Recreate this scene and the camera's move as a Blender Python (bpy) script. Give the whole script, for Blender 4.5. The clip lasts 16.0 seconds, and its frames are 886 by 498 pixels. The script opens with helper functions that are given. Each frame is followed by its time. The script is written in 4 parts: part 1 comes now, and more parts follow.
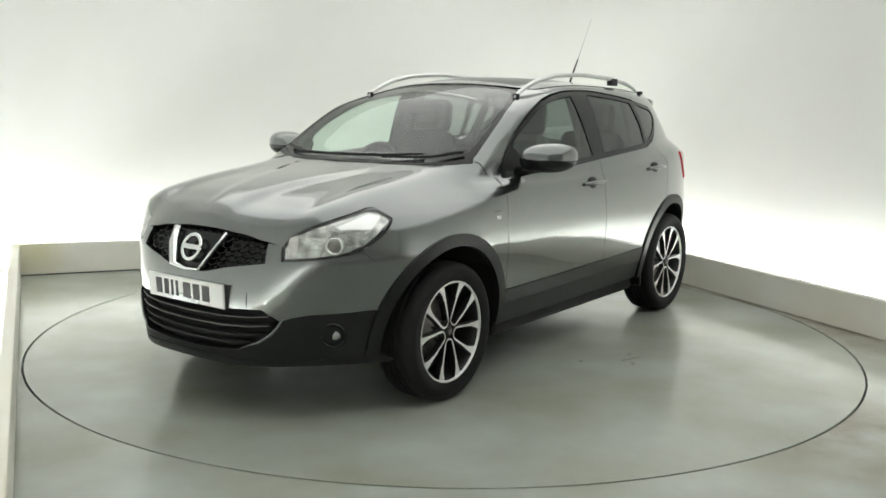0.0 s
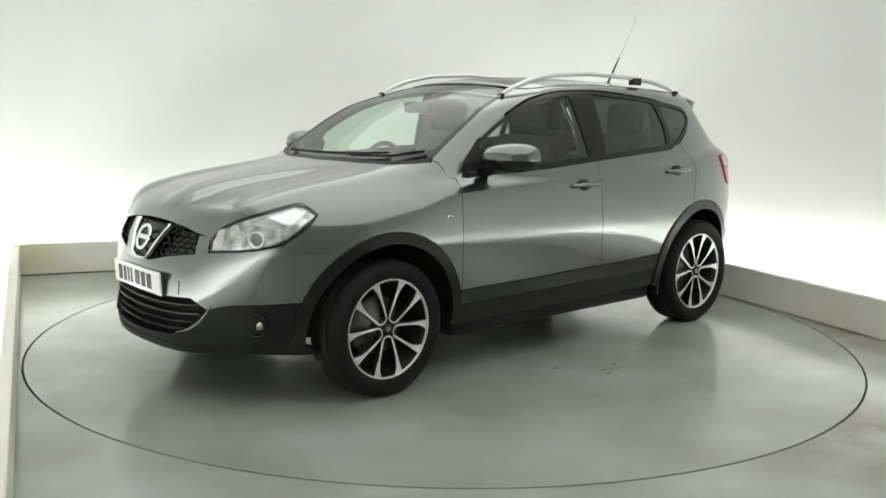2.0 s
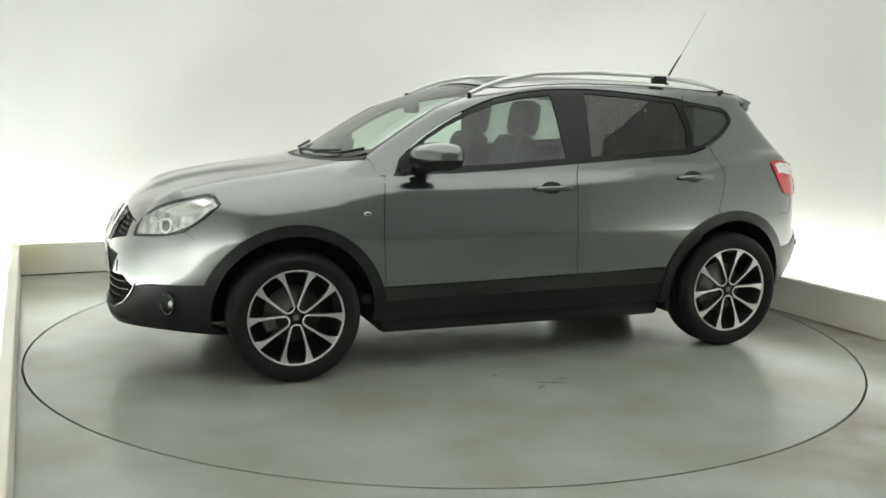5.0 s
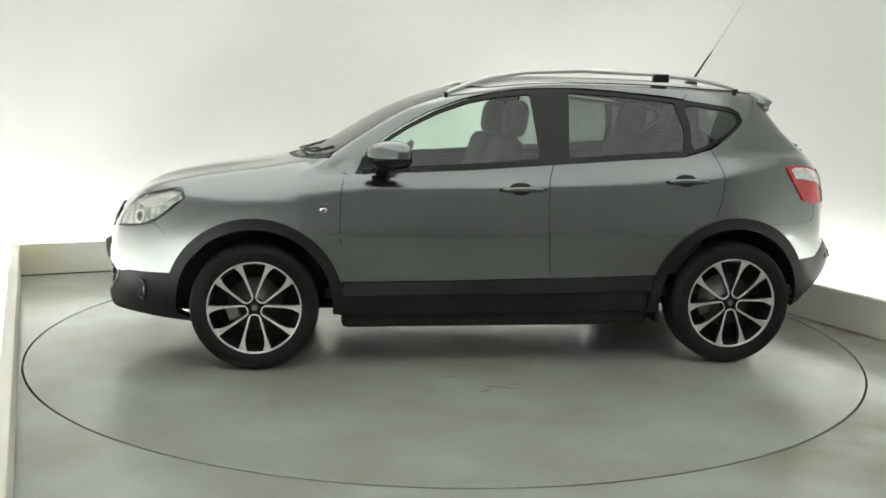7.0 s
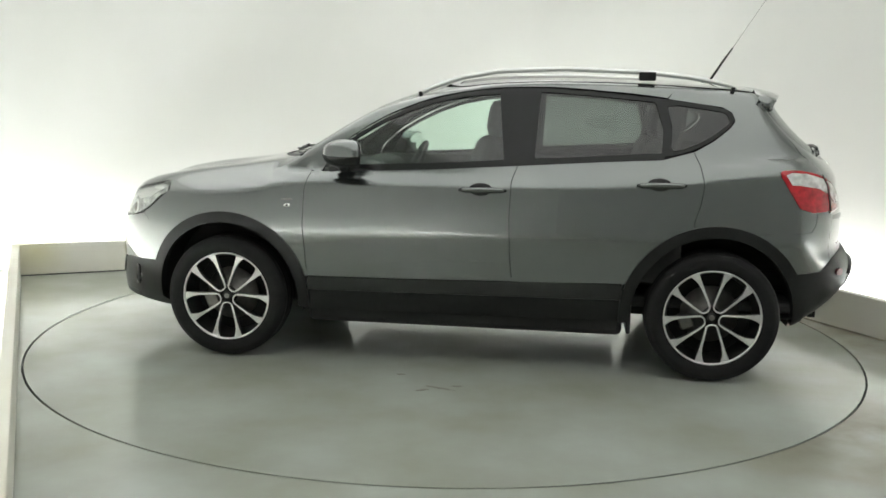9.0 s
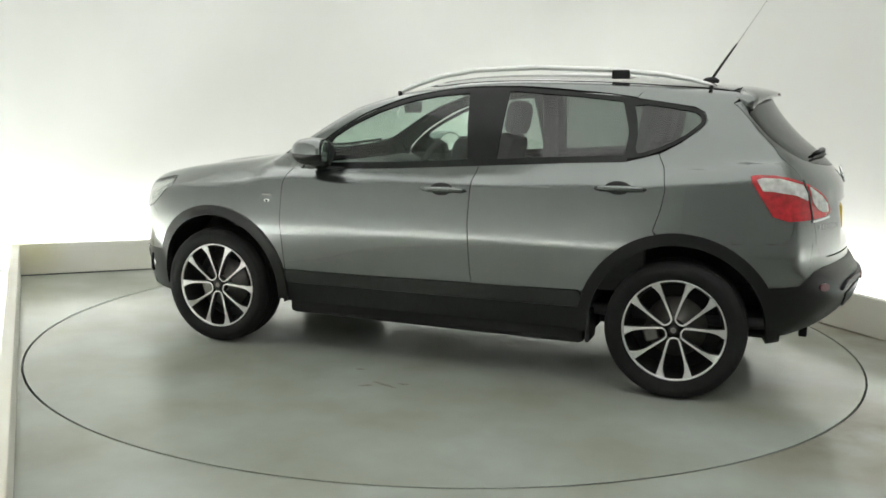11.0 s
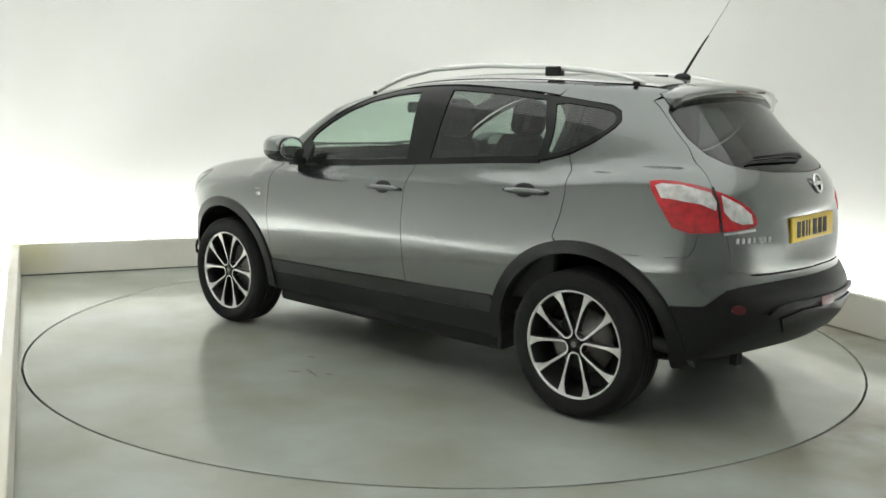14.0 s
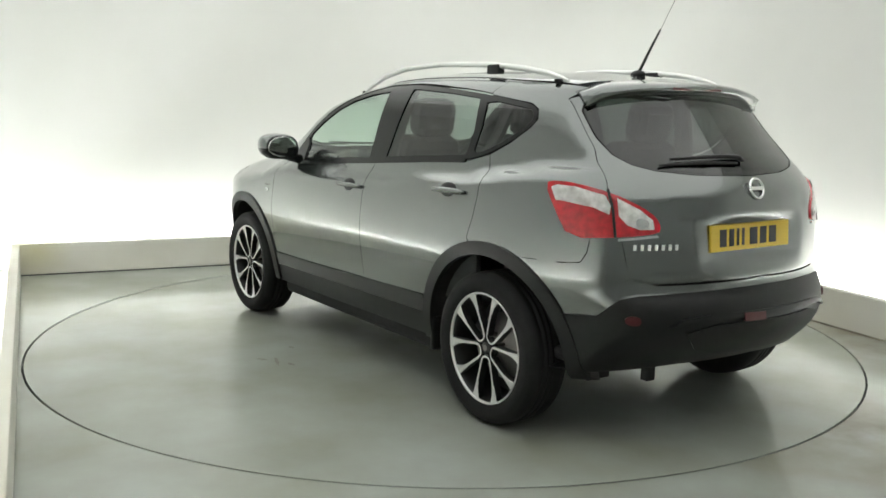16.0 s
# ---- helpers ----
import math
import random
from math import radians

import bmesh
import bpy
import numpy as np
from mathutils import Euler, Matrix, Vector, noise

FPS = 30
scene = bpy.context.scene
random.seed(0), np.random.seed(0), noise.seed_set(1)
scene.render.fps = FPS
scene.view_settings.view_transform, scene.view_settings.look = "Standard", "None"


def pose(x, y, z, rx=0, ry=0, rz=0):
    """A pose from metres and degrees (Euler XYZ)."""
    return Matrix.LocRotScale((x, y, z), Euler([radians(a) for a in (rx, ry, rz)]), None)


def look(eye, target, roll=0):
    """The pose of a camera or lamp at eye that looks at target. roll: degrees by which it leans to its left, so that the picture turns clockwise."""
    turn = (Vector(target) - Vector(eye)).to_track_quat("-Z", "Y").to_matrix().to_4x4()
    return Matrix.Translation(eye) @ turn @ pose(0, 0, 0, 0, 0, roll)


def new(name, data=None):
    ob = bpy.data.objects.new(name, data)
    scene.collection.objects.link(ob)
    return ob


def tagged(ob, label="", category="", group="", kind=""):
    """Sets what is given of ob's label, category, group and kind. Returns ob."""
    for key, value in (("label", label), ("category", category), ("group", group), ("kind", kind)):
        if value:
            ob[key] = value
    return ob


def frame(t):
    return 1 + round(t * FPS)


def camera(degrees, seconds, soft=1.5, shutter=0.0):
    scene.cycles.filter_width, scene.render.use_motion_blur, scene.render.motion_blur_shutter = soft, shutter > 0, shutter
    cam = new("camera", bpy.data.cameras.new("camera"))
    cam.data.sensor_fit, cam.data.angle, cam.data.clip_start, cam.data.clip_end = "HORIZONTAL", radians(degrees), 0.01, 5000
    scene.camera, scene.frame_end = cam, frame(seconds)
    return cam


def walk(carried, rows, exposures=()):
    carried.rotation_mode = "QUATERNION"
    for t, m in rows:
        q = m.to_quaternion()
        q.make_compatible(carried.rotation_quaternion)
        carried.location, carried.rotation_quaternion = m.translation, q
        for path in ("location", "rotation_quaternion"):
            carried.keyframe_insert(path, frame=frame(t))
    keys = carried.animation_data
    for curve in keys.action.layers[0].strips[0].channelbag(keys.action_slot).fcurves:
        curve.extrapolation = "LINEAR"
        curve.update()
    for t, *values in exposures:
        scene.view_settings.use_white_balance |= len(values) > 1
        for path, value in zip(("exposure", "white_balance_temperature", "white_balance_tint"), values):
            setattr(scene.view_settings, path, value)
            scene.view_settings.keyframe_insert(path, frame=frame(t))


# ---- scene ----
cam = camera(51.6, 16.0, soft=1.6)
EYE = (0.0, -5.689, 1.414)
AHEAD = (-math.sin(radians(.209)) * math.cos(radians(8.948)), math.cos(radians(.209)) * math.cos(radians(8.948)), -math.sin(radians(8.948)))
VIEW = look(EYE, [a + b for a, b in zip(EYE, AHEAD)], 1.147)
walk(cam, [(0, VIEW), (16, VIEW)], exposures=[(0, 0.3), (16, 0.3)])

# turn of the turntable, in degrees, at seconds from the start
TURN = [(0, 234.27), (.5, 232.15), (1, 229.0), (1.5, 225.55), (2, 222.0), (2.5, 218.48), (3, 214.97), (3.5, 211.45), (4, 207.9), (4.75, 202.75), (5.5, 197.6),
        (6.5, 190.87), (7, 187.45), (7.5, 183.88), (8, 180.13), (8.5, 176.35), (9, 172.75), (9.75, 167.7), (10.5, 162.75), (11.5, 156.22), (12, 152.8), (12.5, 149.35),
        (13, 145.9), (13.5, 142.5), (14, 139.07), (14.5, 135.65), (15, 132.15), (15.5, 128.68), (16, 125.12)]

world = bpy.data.worlds.new("booth_world")
world.use_nodes = True
world.node_tree.nodes["Background"].inputs[0].default_value = (.8, .85, .82, 1)
world.node_tree.nodes["Background"].inputs[1].default_value = .05
scene.world = world
# ---- materials ----
def material(name, color, rough=.5, metal=0.0, coat=0.0, vary=.06, scale=6.0, bump=0.0, bump_scale=40.0, coat_rough=.05, second=None, spec=.5):
    m = bpy.data.materials.new(name)
    m.use_nodes = True
    n, l = m.node_tree.nodes, m.node_tree.links
    b = n["Principled BSDF"]
    b.inputs["Roughness"].default_value, b.inputs["Metallic"].default_value = rough, metal
    b.inputs["Coat Weight"].default_value, b.inputs["Coat Roughness"].default_value = coat, coat_rough
    b.inputs["Specular IOR Level"].default_value = spec
    where = n.new("ShaderNodeTexCoord")
    big = n.new("ShaderNodeTexNoise")
    big.inputs["Scale"].default_value, big.inputs["Detail"].default_value = scale, 6
    l.new(where.outputs["Object"], big.inputs["Vector"])
    ramp = n.new("ShaderNodeValToRGB")
    dark = second or [c * (1 - vary) for c in color]
    light = [min(1, c * (1 + vary)) for c in color]
    ramp.color_ramp.elements[0].position, ramp.color_ramp.elements[1].position = .3, .7
    ramp.color_ramp.elements[0].color, ramp.color_ramp.elements[1].color = (*dark, 1), (*light, 1)
    l.new(big.outputs["Fac"], ramp.inputs["Fac"])
    l.new(ramp.outputs["Color"], b.inputs["Base Color"])
    if bump:
        fine = n.new("ShaderNodeTexNoise")
        fine.inputs["Scale"].default_value, fine.inputs["Detail"].default_value = bump_scale, 8
        l.new(where.outputs["Object"], fine.inputs["Vector"])
        rel = n.new("ShaderNodeBump")
        rel.inputs["Strength"].default_value, rel.inputs["Distance"].default_value = bump, .01
        l.new(fine.outputs["Fac"], rel.inputs["Height"])
        l.new(rel.outputs["Normal"], b.inputs["Normal"])
    return m


def glow(name, color, strength):
    m = bpy.data.materials.new(name)
    m.use_nodes = True
    b = m.node_tree.nodes["Principled BSDF"]
    b.inputs["Base Color"].default_value = (*color, 1)
    b.inputs["Emission Color"].default_value, b.inputs["Emission Strength"].default_value = (*color, 1), strength
    return m


def glass(name, color, rough=.01):
    m = bpy.data.materials.new(name)
    m.use_nodes = True
    n, l = m.node_tree.nodes, m.node_tree.links
    out = n["Material Output"]
    n.remove(n["Principled BSDF"])
    clear, shine, mix, face = (n.new("ShaderNode" + k) for k in ("BsdfTransparent", "BsdfGlossy", "MixShader", "LayerWeight"))
    clear.inputs["Color"].default_value = (*color, 1)
    shine.inputs["Roughness"].default_value = rough
    face.inputs["Blend"].default_value = .5
    power, gain = n.new("ShaderNodeMath"), n.new("ShaderNodeMath")
    power.operation, gain.operation = "POWER", "MULTIPLY_ADD"
    power.inputs[1].default_value = 4.0
    gain.inputs[1].default_value, gain.inputs[2].default_value = .85, .085
    l.new(face.outputs["Facing"], power.inputs[0])
    l.new(power.outputs[0], gain.inputs[0])
    l.new(gain.outputs[0], mix.inputs[0])
    l.new(clear.outputs[0], mix.inputs[1])
    l.new(shine.outputs[0], mix.inputs[2])
    l.new(mix.outputs[0], out.inputs["Surface"])
    return m


def floor_paint(name, color, patch=None):
    m = material(name, color, .32, 0, 0, .03, 1.3, spec=.5, second=(color[0] * .74, color[1] * .71, color[2] * .63))
    n, l = m.node_tree.nodes, m.node_tree.links
    b = n["Principled BSDF"]
    ramp = n["Color Ramp"]
    where = n["Texture Coordinate"]
    # brown dirt: one patch on the floor and a band along a kerb
    if patch:
        far = n.new("ShaderNodeVectorMath")
        far.operation = "DISTANCE"
        far.inputs[1].default_value = patch
        l.new(where.outputs["Object"], far.inputs[0])
        near = n.new("ShaderNodeMapRange")
        for k, v in (("From Min", .9), ("From Max", .1), ("To Min", 0), ("To Max", 1.0)):
            near.inputs[k].default_value = v
        l.new(far.outputs["Value"], near.inputs["Value"])
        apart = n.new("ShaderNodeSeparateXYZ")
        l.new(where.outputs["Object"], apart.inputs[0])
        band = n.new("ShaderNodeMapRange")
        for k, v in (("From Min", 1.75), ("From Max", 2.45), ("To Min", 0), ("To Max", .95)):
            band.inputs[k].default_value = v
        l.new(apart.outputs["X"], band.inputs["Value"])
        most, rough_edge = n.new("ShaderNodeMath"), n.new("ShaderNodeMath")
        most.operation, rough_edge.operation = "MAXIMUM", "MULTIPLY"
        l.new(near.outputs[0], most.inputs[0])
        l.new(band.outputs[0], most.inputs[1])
        blot = n.new("ShaderNodeTexNoise")
        blot.inputs["Scale"].default_value, blot.inputs["Detail"].default_value = 3.0, 5
        l.new(where.outputs["Object"], blot.inputs["Vector"])
        cut = n.new("ShaderNodeMapRange")
        cut.inputs["From Min"].default_value, cut.inputs["From Max"].default_value = .25, .6
        l.new(blot.outputs["Fac"], cut.inputs["Value"])
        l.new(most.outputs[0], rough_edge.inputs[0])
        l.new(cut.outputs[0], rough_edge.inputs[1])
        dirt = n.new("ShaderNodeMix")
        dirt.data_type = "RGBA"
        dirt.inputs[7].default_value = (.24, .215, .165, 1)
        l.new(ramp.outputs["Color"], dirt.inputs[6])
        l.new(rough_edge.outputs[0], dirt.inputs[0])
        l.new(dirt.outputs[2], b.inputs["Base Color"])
    streak = n.new("ShaderNodeTexNoise")
    streak.inputs["Scale"].default_value, streak.inputs["Detail"].default_value = 2.5, 5
    l.new(where.outputs["Object"], streak.inputs["Vector"])
    gloss = n.new("ShaderNodeMapRange")
    gloss.inputs["To Min"].default_value, gloss.inputs["To Max"].default_value = .02, .32
    l.new(streak.outputs["Fac"], gloss.inputs["Value"])
    l.new(gloss.outputs["Result"], b.inputs["Roughness"])
    return m


WALL = material("white_wall_paint", (.80, .81, .78), .75, vary=.02, scale=.8)
KERB = material("kerb_paint", (.80, .79, .73), .55, vary=.04, scale=1.4, second=(.74, .72, .62))
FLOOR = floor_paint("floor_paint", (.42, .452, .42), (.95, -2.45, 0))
DISC = floor_paint("turntable_paint", (.405, .437, .405))
GAP = material("ring_gap", (.02, .025, .02), .8)
PANEL = glow("ceiling_diffuser", (1.0, 1.0, .98), .53)
TUBE = glow("tube_light", (.985, 1.0, 1.0), 48.0)
CEIL = material("ceiling_paint", (.8, .8, .78), .8, vary=.02)
SCUFF = material("dark_scuff", (.16, .155, .13), .6, vary=.2, scale=40)
DIRT = material("brown_dirt", (.30, .275, .215), .8, vary=.25, scale=9)
FRONT_GREY = material("unseen_wall_grey", (.42, .43, .42), .6, vary=.08, scale=2.0)
METAL = material("painted_metal", (.6, .6, .58), .5)

# ---- the booth ----
ANGLE = 24.5
ROOM = pose(0, 0, 0, 0, 0, ANGLE)


def mesh(name, bm, mat, smooth=False):
    me = bpy.data.meshes.new(name)
    bmesh.ops.recalc_face_normals(bm, faces=bm.faces)
    bm.to_mesh(me)
    bm.free()
    me.materials.append(mat)
    if smooth:
        me.shade_smooth()
    return me


def part(name, bm, mat, parent=None, label="", m=None, smooth=False):
    ob = new(name, bm if isinstance(bm, bpy.types.Mesh) else mesh(name, bm, mat, smooth))
    ob.parent = parent
    if m is not None:
        ob.matrix_basis = m
    return tagged(ob, label)


def box(x0, x1, y0, y1, z0, z1, bevel=0.0, bm=None):
    bm = bm or bmesh.new()
    r = bmesh.ops.create_cube(bm, size=1, matrix=Matrix.Translation(((x0 + x1) / 2, (y0 + y1) / 2, (z0 + z1) / 2)) @ Matrix.Diagonal((x1 - x0, y1 - y0, z1 - z0, 1)))
    if bevel:
        es = list({e for v in r["verts"] for e in v.link_edges})
        bmesh.ops.bevel(bm, geom=es, offset=bevel, segments=2, affect="EDGES", profile=.5)
    return bm


def structure(name, bm, mat, label, m=ROOM, smooth=False):
    ob = part(name, bm, mat, None, label, m, smooth)
    return tagged(ob, category=name.split("_")[0], kind="structure")


def stain(m, spot, reach, color):
    """A soft-edged stain round a spot of the thing."""
    n, l = m.node_tree.nodes, m.node_tree.links
    far, near, mix = n.new("ShaderNodeVectorMath"), n.new("ShaderNodeMapRange"), n.new("ShaderNodeMix")
    far.operation, mix.data_type = "DISTANCE", "RGBA"
    far.inputs[1].default_value = spot
    l.new(n["Texture Coordinate"].outputs["Object"], far.inputs[0])
    for k, v in (("From Min", reach), ("From Max", 0), ("To Min", 0), ("To Max", .7)):
        near.inputs[k].default_value = v
    l.new(far.outputs["Value"], near.inputs["Value"])
    base = n["Principled BSDF"].inputs["Base Color"]
    l.new(base.links[0].from_socket, mix.inputs[6])
    mix.inputs[7].default_value = (*color, 1)
    l.new(near.outputs[0], mix.inputs[0])
    l.new(mix.outputs[2], base)


U0, U1, V0, V1, HIGH = -2.47, 2.49, -5.9, 2.74, 3.1      # inner faces of the kerbs, the rear wall behind the camera
GAPW, R = .42, 2.449                                      # trough behind the kerbs; radius of the turntable
# floor with a round hole for the turntable
bm = bmesh.new()
outer = []
N = 192
ring = [bm.verts.new((math.cos(2 * math.pi * k / N) * (R + .006), math.sin(2 * math.pi * k / N) * (R + .006), 0)) for k in range(N)]
low = [bm.verts.new((v.co.x, v.co.y, -.05)) for v in ring]
for k in range(N):
    bm.faces.new((ring[k - 1], ring[k], low[k], low[k - 1]))
frame4 = [bm.verts.new(p) for p in ((U0 - 1, V0 - .5, 0), (U1 + 1, V0 - .5, 0), (U1 + 1, V1 + 1, 0), (U0 - 1, V1 + 1, 0))]
edges = [bm.edges.get((ring[k - 1], ring[k])) for k in range(N)] + [bm.edges.new((frame4[k - 1], frame4[k])) for k in range(4)]
bmesh.ops.triangle_fill(bm, edges=edges, use_beauty=True)
covers = [f for f in bm.faces if abs(f.normal.z) > .5 and f.calc_center_median().length < R - .02]
bmesh.ops.delete(bm, geom=covers, context="FACES_ONLY")
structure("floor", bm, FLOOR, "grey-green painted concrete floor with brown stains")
bm = bmesh.new()
bmesh.ops.create_circle(bm, cap_ends=True, segments=N, radius=R + .05, matrix=Matrix.Translation((0, 0, -.045)))
structure("pit", bm, GAP, "dark gap floor under the turntable edge")

# the walls: one curved sheet with rounded corners round three sides, and a flat one behind the camera
def wall_path(off, corner):
    """The plan of the back wall, off metres outside the kerbs, with its two far corners rounded."""
    a, b, c = U0 - off, U1 + off, V1 + off
    pts = [(a, V0)]
    for k in range(13):
        t = math.pi - k / 12 * math.pi / 2
        pts.append((a + corner + corner * math.cos(t), c - corner + corner * math.sin(t)))
    for k in range(13):
        t = math.pi / 2 - k / 12 * math.pi / 2
        pts.append((b - corner + corner * math.cos(t), c - corner + corner * math.sin(t)))
    return pts + [(b, V0)]


bm = bmesh.new()
for off, flip in ((GAPW, 1), (GAPW + .12, 0)):
    pts = wall_path(off, .6 + off - GAPW)
    lo = [bm.verts.new((u, v, 0)) for u, v in pts]
    hi = [bm.verts.new((u, v, HIGH)) for u, v in pts]
    for k in range(len(pts) - 1):
        bm.faces.new((lo[k], lo[k + 1], hi[k + 1], hi[k]))
structure("wall_back", bm, WALL, "smooth white booth wall with rounded corners", smooth=True)
# added wall, never in view; its grey darkens what the car's sides reflect
structure("wall_front", box(U0 - GAPW - .12, U1 + GAPW + .12, V0 - .12, V0, 0, HIGH), FRONT_GREY, "unseen plain grey wall behind the camera, toned for the car's reflections")
structure("ceiling", box(U0 - GAPW - .12, U1 + GAPW + .12, V0 - .12, V1 + GAPW + .12, HIGH, HIGH + .1), CEIL, "plain white booth ceiling")
# kerbs that hide the tube lights
KH, KT = .25, .06
stain(KERB, (U0 + .12, V1, .2), .28, (.66, .62, .36))
structure("kerb_back", box(U0 - KT, U1 + KT, V1, V1 + KT, 0, KH, .006), KERB, "low off-white painted kerb along the wall")
structure("kerb_right", box(U1, U1 + KT, V0, V1 - .001, 0, KH, .006), KERB, "low off-white painted kerb along the wall, scuffed")
structure("kerb_left", box(U0 - KT, U0, V0, V1 - .001, 0, KH, .006), KERB, "low off-white painted kerb along the wall")

structure("trim_back", box(U0, U1, V1 - .012, V1 - .0005, .0005, .007), GAP, "thin dark joint at the foot of the kerb")
structure("trim_right", box(U1 - .012, U1 - .0005, V0, V1 - .013, .0005, .007), DIRT, "thin line of brown dirt at the foot of the kerb")


def tube_light(m, length):
    ob = tagged(new("tube_light"), "white fluorescent tube light behind the kerb", "tube light", "tube lights behind the kerbs")
    ob.matrix_basis = ROOM @ m
    bm = bmesh.new()
    bmesh.ops.create_cone(bm, cap_ends=True, segments=12, radius1=.018, radius2=.018, depth=length - .1,
                          matrix=pose(0, 0, .075, 0, 90, 0))
    part("tube", bm, TUBE, ob)
    part("batten", box(-length / 2, length / 2, -.03, .03, 0, .05, .004), METAL, ob)


for k in range(4):
    tube_light(pose(U0 + .62 + k * 1.24, V1 + .24, 0), 1.2)
for k in range(6):
    tube_light(pose(U1 + .24, V1 - .6 - k * 1.24, 0, 0, 0, 90), 1.2)
    tube_light(pose(U0 - .24, V1 - .6 - k * 1.24, 0, 0, 0, 90), 1.2)


def ceiling_light(u, v, w, d):
    ob = tagged(new("ceiling_light"), "large stretched white luminous ceiling", "ceiling light")
    ob.matrix_basis = ROOM @ pose(u, v, HIGH)
    part("diffuser", box(-w / 2, w / 2, -d / 2, d / 2, -.05, -.02), PANEL, ob)
    bm = box(-w / 2 - .04, w / 2 + .04, -d / 2 - .04, -d / 2, -.06, 0)
    box(-w / 2 - .04, w / 2 + .04, d / 2, d / 2 + .04, -.06, 0, bm=bm)
    box(-w / 2 - .04, -w / 2, -d / 2, d / 2, -.06, 0, bm=bm)
    box(w / 2, w / 2 + .04, -d / 2, d / 2, -.06, 0, bm=bm)
    part("frame", bm, METAL, ob)


ceiling_light(0, -1.2, 4.4, 7.6)

# the turntable
turntable = tagged(new("turntable"), "round grey-green painted turntable set flush in the floor", "turntable")
bm = bmesh.new()
bmesh.ops.create_cone(bm, cap_ends=True, segments=N, radius1=R - .006, radius2=R - .006, depth=.04, matrix=Matrix.Translation((0, 0, -.02)))
part("disc", bm, DISC, turntable)
# dark scuffs in the turntable's paint
rnd = random.Random(5)
for cx, cy, long, turn in ((-.14, 1.22, .09, -20), (-.05, 1.27, .04, 30), (-.22, 1.17, .035, 10), (.1, 1.02, .025, 5)):
    bm = bmesh.new()
    edge = [bm.verts.new((long * math.cos(a) * rnd.uniform(.55, 1.1), .012 * math.sin(a) * rnd.uniform(.5, 1.3), .0012)) for a in [k * math.pi / 9 for k in range(18)]]
    bm.faces.new(edge)
    ext = bmesh.ops.extrude_face_region(bm, geom=bm.faces[:])
    bmesh.ops.translate(bm, vec=(0, 0, -.001), verts=[v for v in ext["geom"] if isinstance(v, bmesh.types.BMVert)])
    part("scuff", bm, SCUFF, turntable, "dark scuff in the paint", pose(cx, cy, 0, 0, 0, turn))
from mathutils import geometry

# ---- the car's outer form, as a solid of smooth curves (car space: x forward, y left, z up) ----
def curve(*pts):
    """A smooth curve through a few (position, value) pairs, for arrays."""
    p = np.array(sorted(pts), float)
    px, pv = p[:, 0], p[:, 1]
    slope = np.diff(pv) / np.diff(px)
    m = np.concatenate([[slope[0]], (slope[:-1] + slope[1:]) / 2, [slope[-1]]])
    flat = np.concatenate([[False], slope[:-1] * slope[1:] <= 0, [False]])
    m[flat] = 0

    def at(x):
        x = np.clip(np.asarray(x, float), px[0], px[-1])
        i = np.clip(np.searchsorted(px, x) - 1, 0, len(px) - 2)
        h = px[i + 1] - px[i]
        t = (x - px[i]) / h
        return ((1 + 2 * t) * (1 - t) ** 2 * pv[i] + t * (1 - t) ** 2 * h * m[i]
                + t * t * (3 - 2 * t) * pv[i + 1] + t * t * (t - 1) * h * m[i + 1])
    return at


def smax(k, *d):
    top = np.maximum.reduce(d)
    return top + k * np.log(sum(np.exp((e - top) / k) for e in d))


hood_z = curve((2.3, .62), (2.18, .75), (2.10, .84), (2.0, .92), (1.87, .985), (1.69, 1.03), (1.52, 1.058), (1.35, 1.08),
               (1.18, 1.105), (1.0, 1.135), (.8, 1.14), (.4, 1.14), (-.2, 1.15), (-1.1, 1.2), (-1.6, 1.24), (-2.2, 1.2))
low_w = curve((.2, .80), (.3, .835), (.45, .863), (.6, .879), (.70, .888), (.735, .8897), (.77, .8885), (.9, .877), (1.0, .866), (1.08, .855), (1.16, .83), (1.3, .77))
low_taper = curve((2.3, -.62), (2.15, -.46), (2.05, -.34), (1.9, -.19), (1.7, -.075), (1.5, -.022), (1.3, -.004), (1.0, 0), (0, 0), (-.8, 0),
                  (-1.1, -.004), (-1.3, -.015), (-1.6, -.062), (-1.8, -.125), (-2.0, -.25), (-2.2, -.45))
nose_x = curve((.15, 2.02), (.2, 2.13), (.26, 2.19), (.42, 2.2), (.52, 2.2), (.65, 2.18), (.75, 2.15), (.84, 2.1), (1.0, 2.04))
tail_x = curve((.18, -1.8), (.26, -1.9), (.355, -2.035), (.47, -2.14), (.56, -2.168), (.63, -2.15), (.69, -2.11), (.76, -2.105), (.9, -2.095),
               (1.04, -2.06), (1.09, -2.035), (1.18, -1.955), (1.32, -1.8), (1.44, -1.7), (1.52, -1.66), (1.6, -1.62))
roof_z = curve((1.3, .98), (1.1, 1.09), (1.0, 1.15), (.847, 1.247), (.679, 1.348), (.512, 1.432), (.345, 1.494), (.179, 1.541), (.013, 1.573), (-.147, 1.588),
               (-.474, 1.598), (-.8, 1.594), (-1.13, 1.58), (-1.345, 1.565), (-1.6, 1.54), (-1.8, 1.515))
green_w = curve((1.0, .84), (1.1, .812), (1.2, .775), (1.3, .738), (1.4, .695), (1.5, .64), (1.56, .6), (1.65, .5))
green_taper = curve((1.2, -.12), (.8, -.06), (.4, -.012), (0, 0), (-.6, 0), (-1.0, -.012), (-1.3, -.04), (-1.6, -.10), (-1.9, -.2))


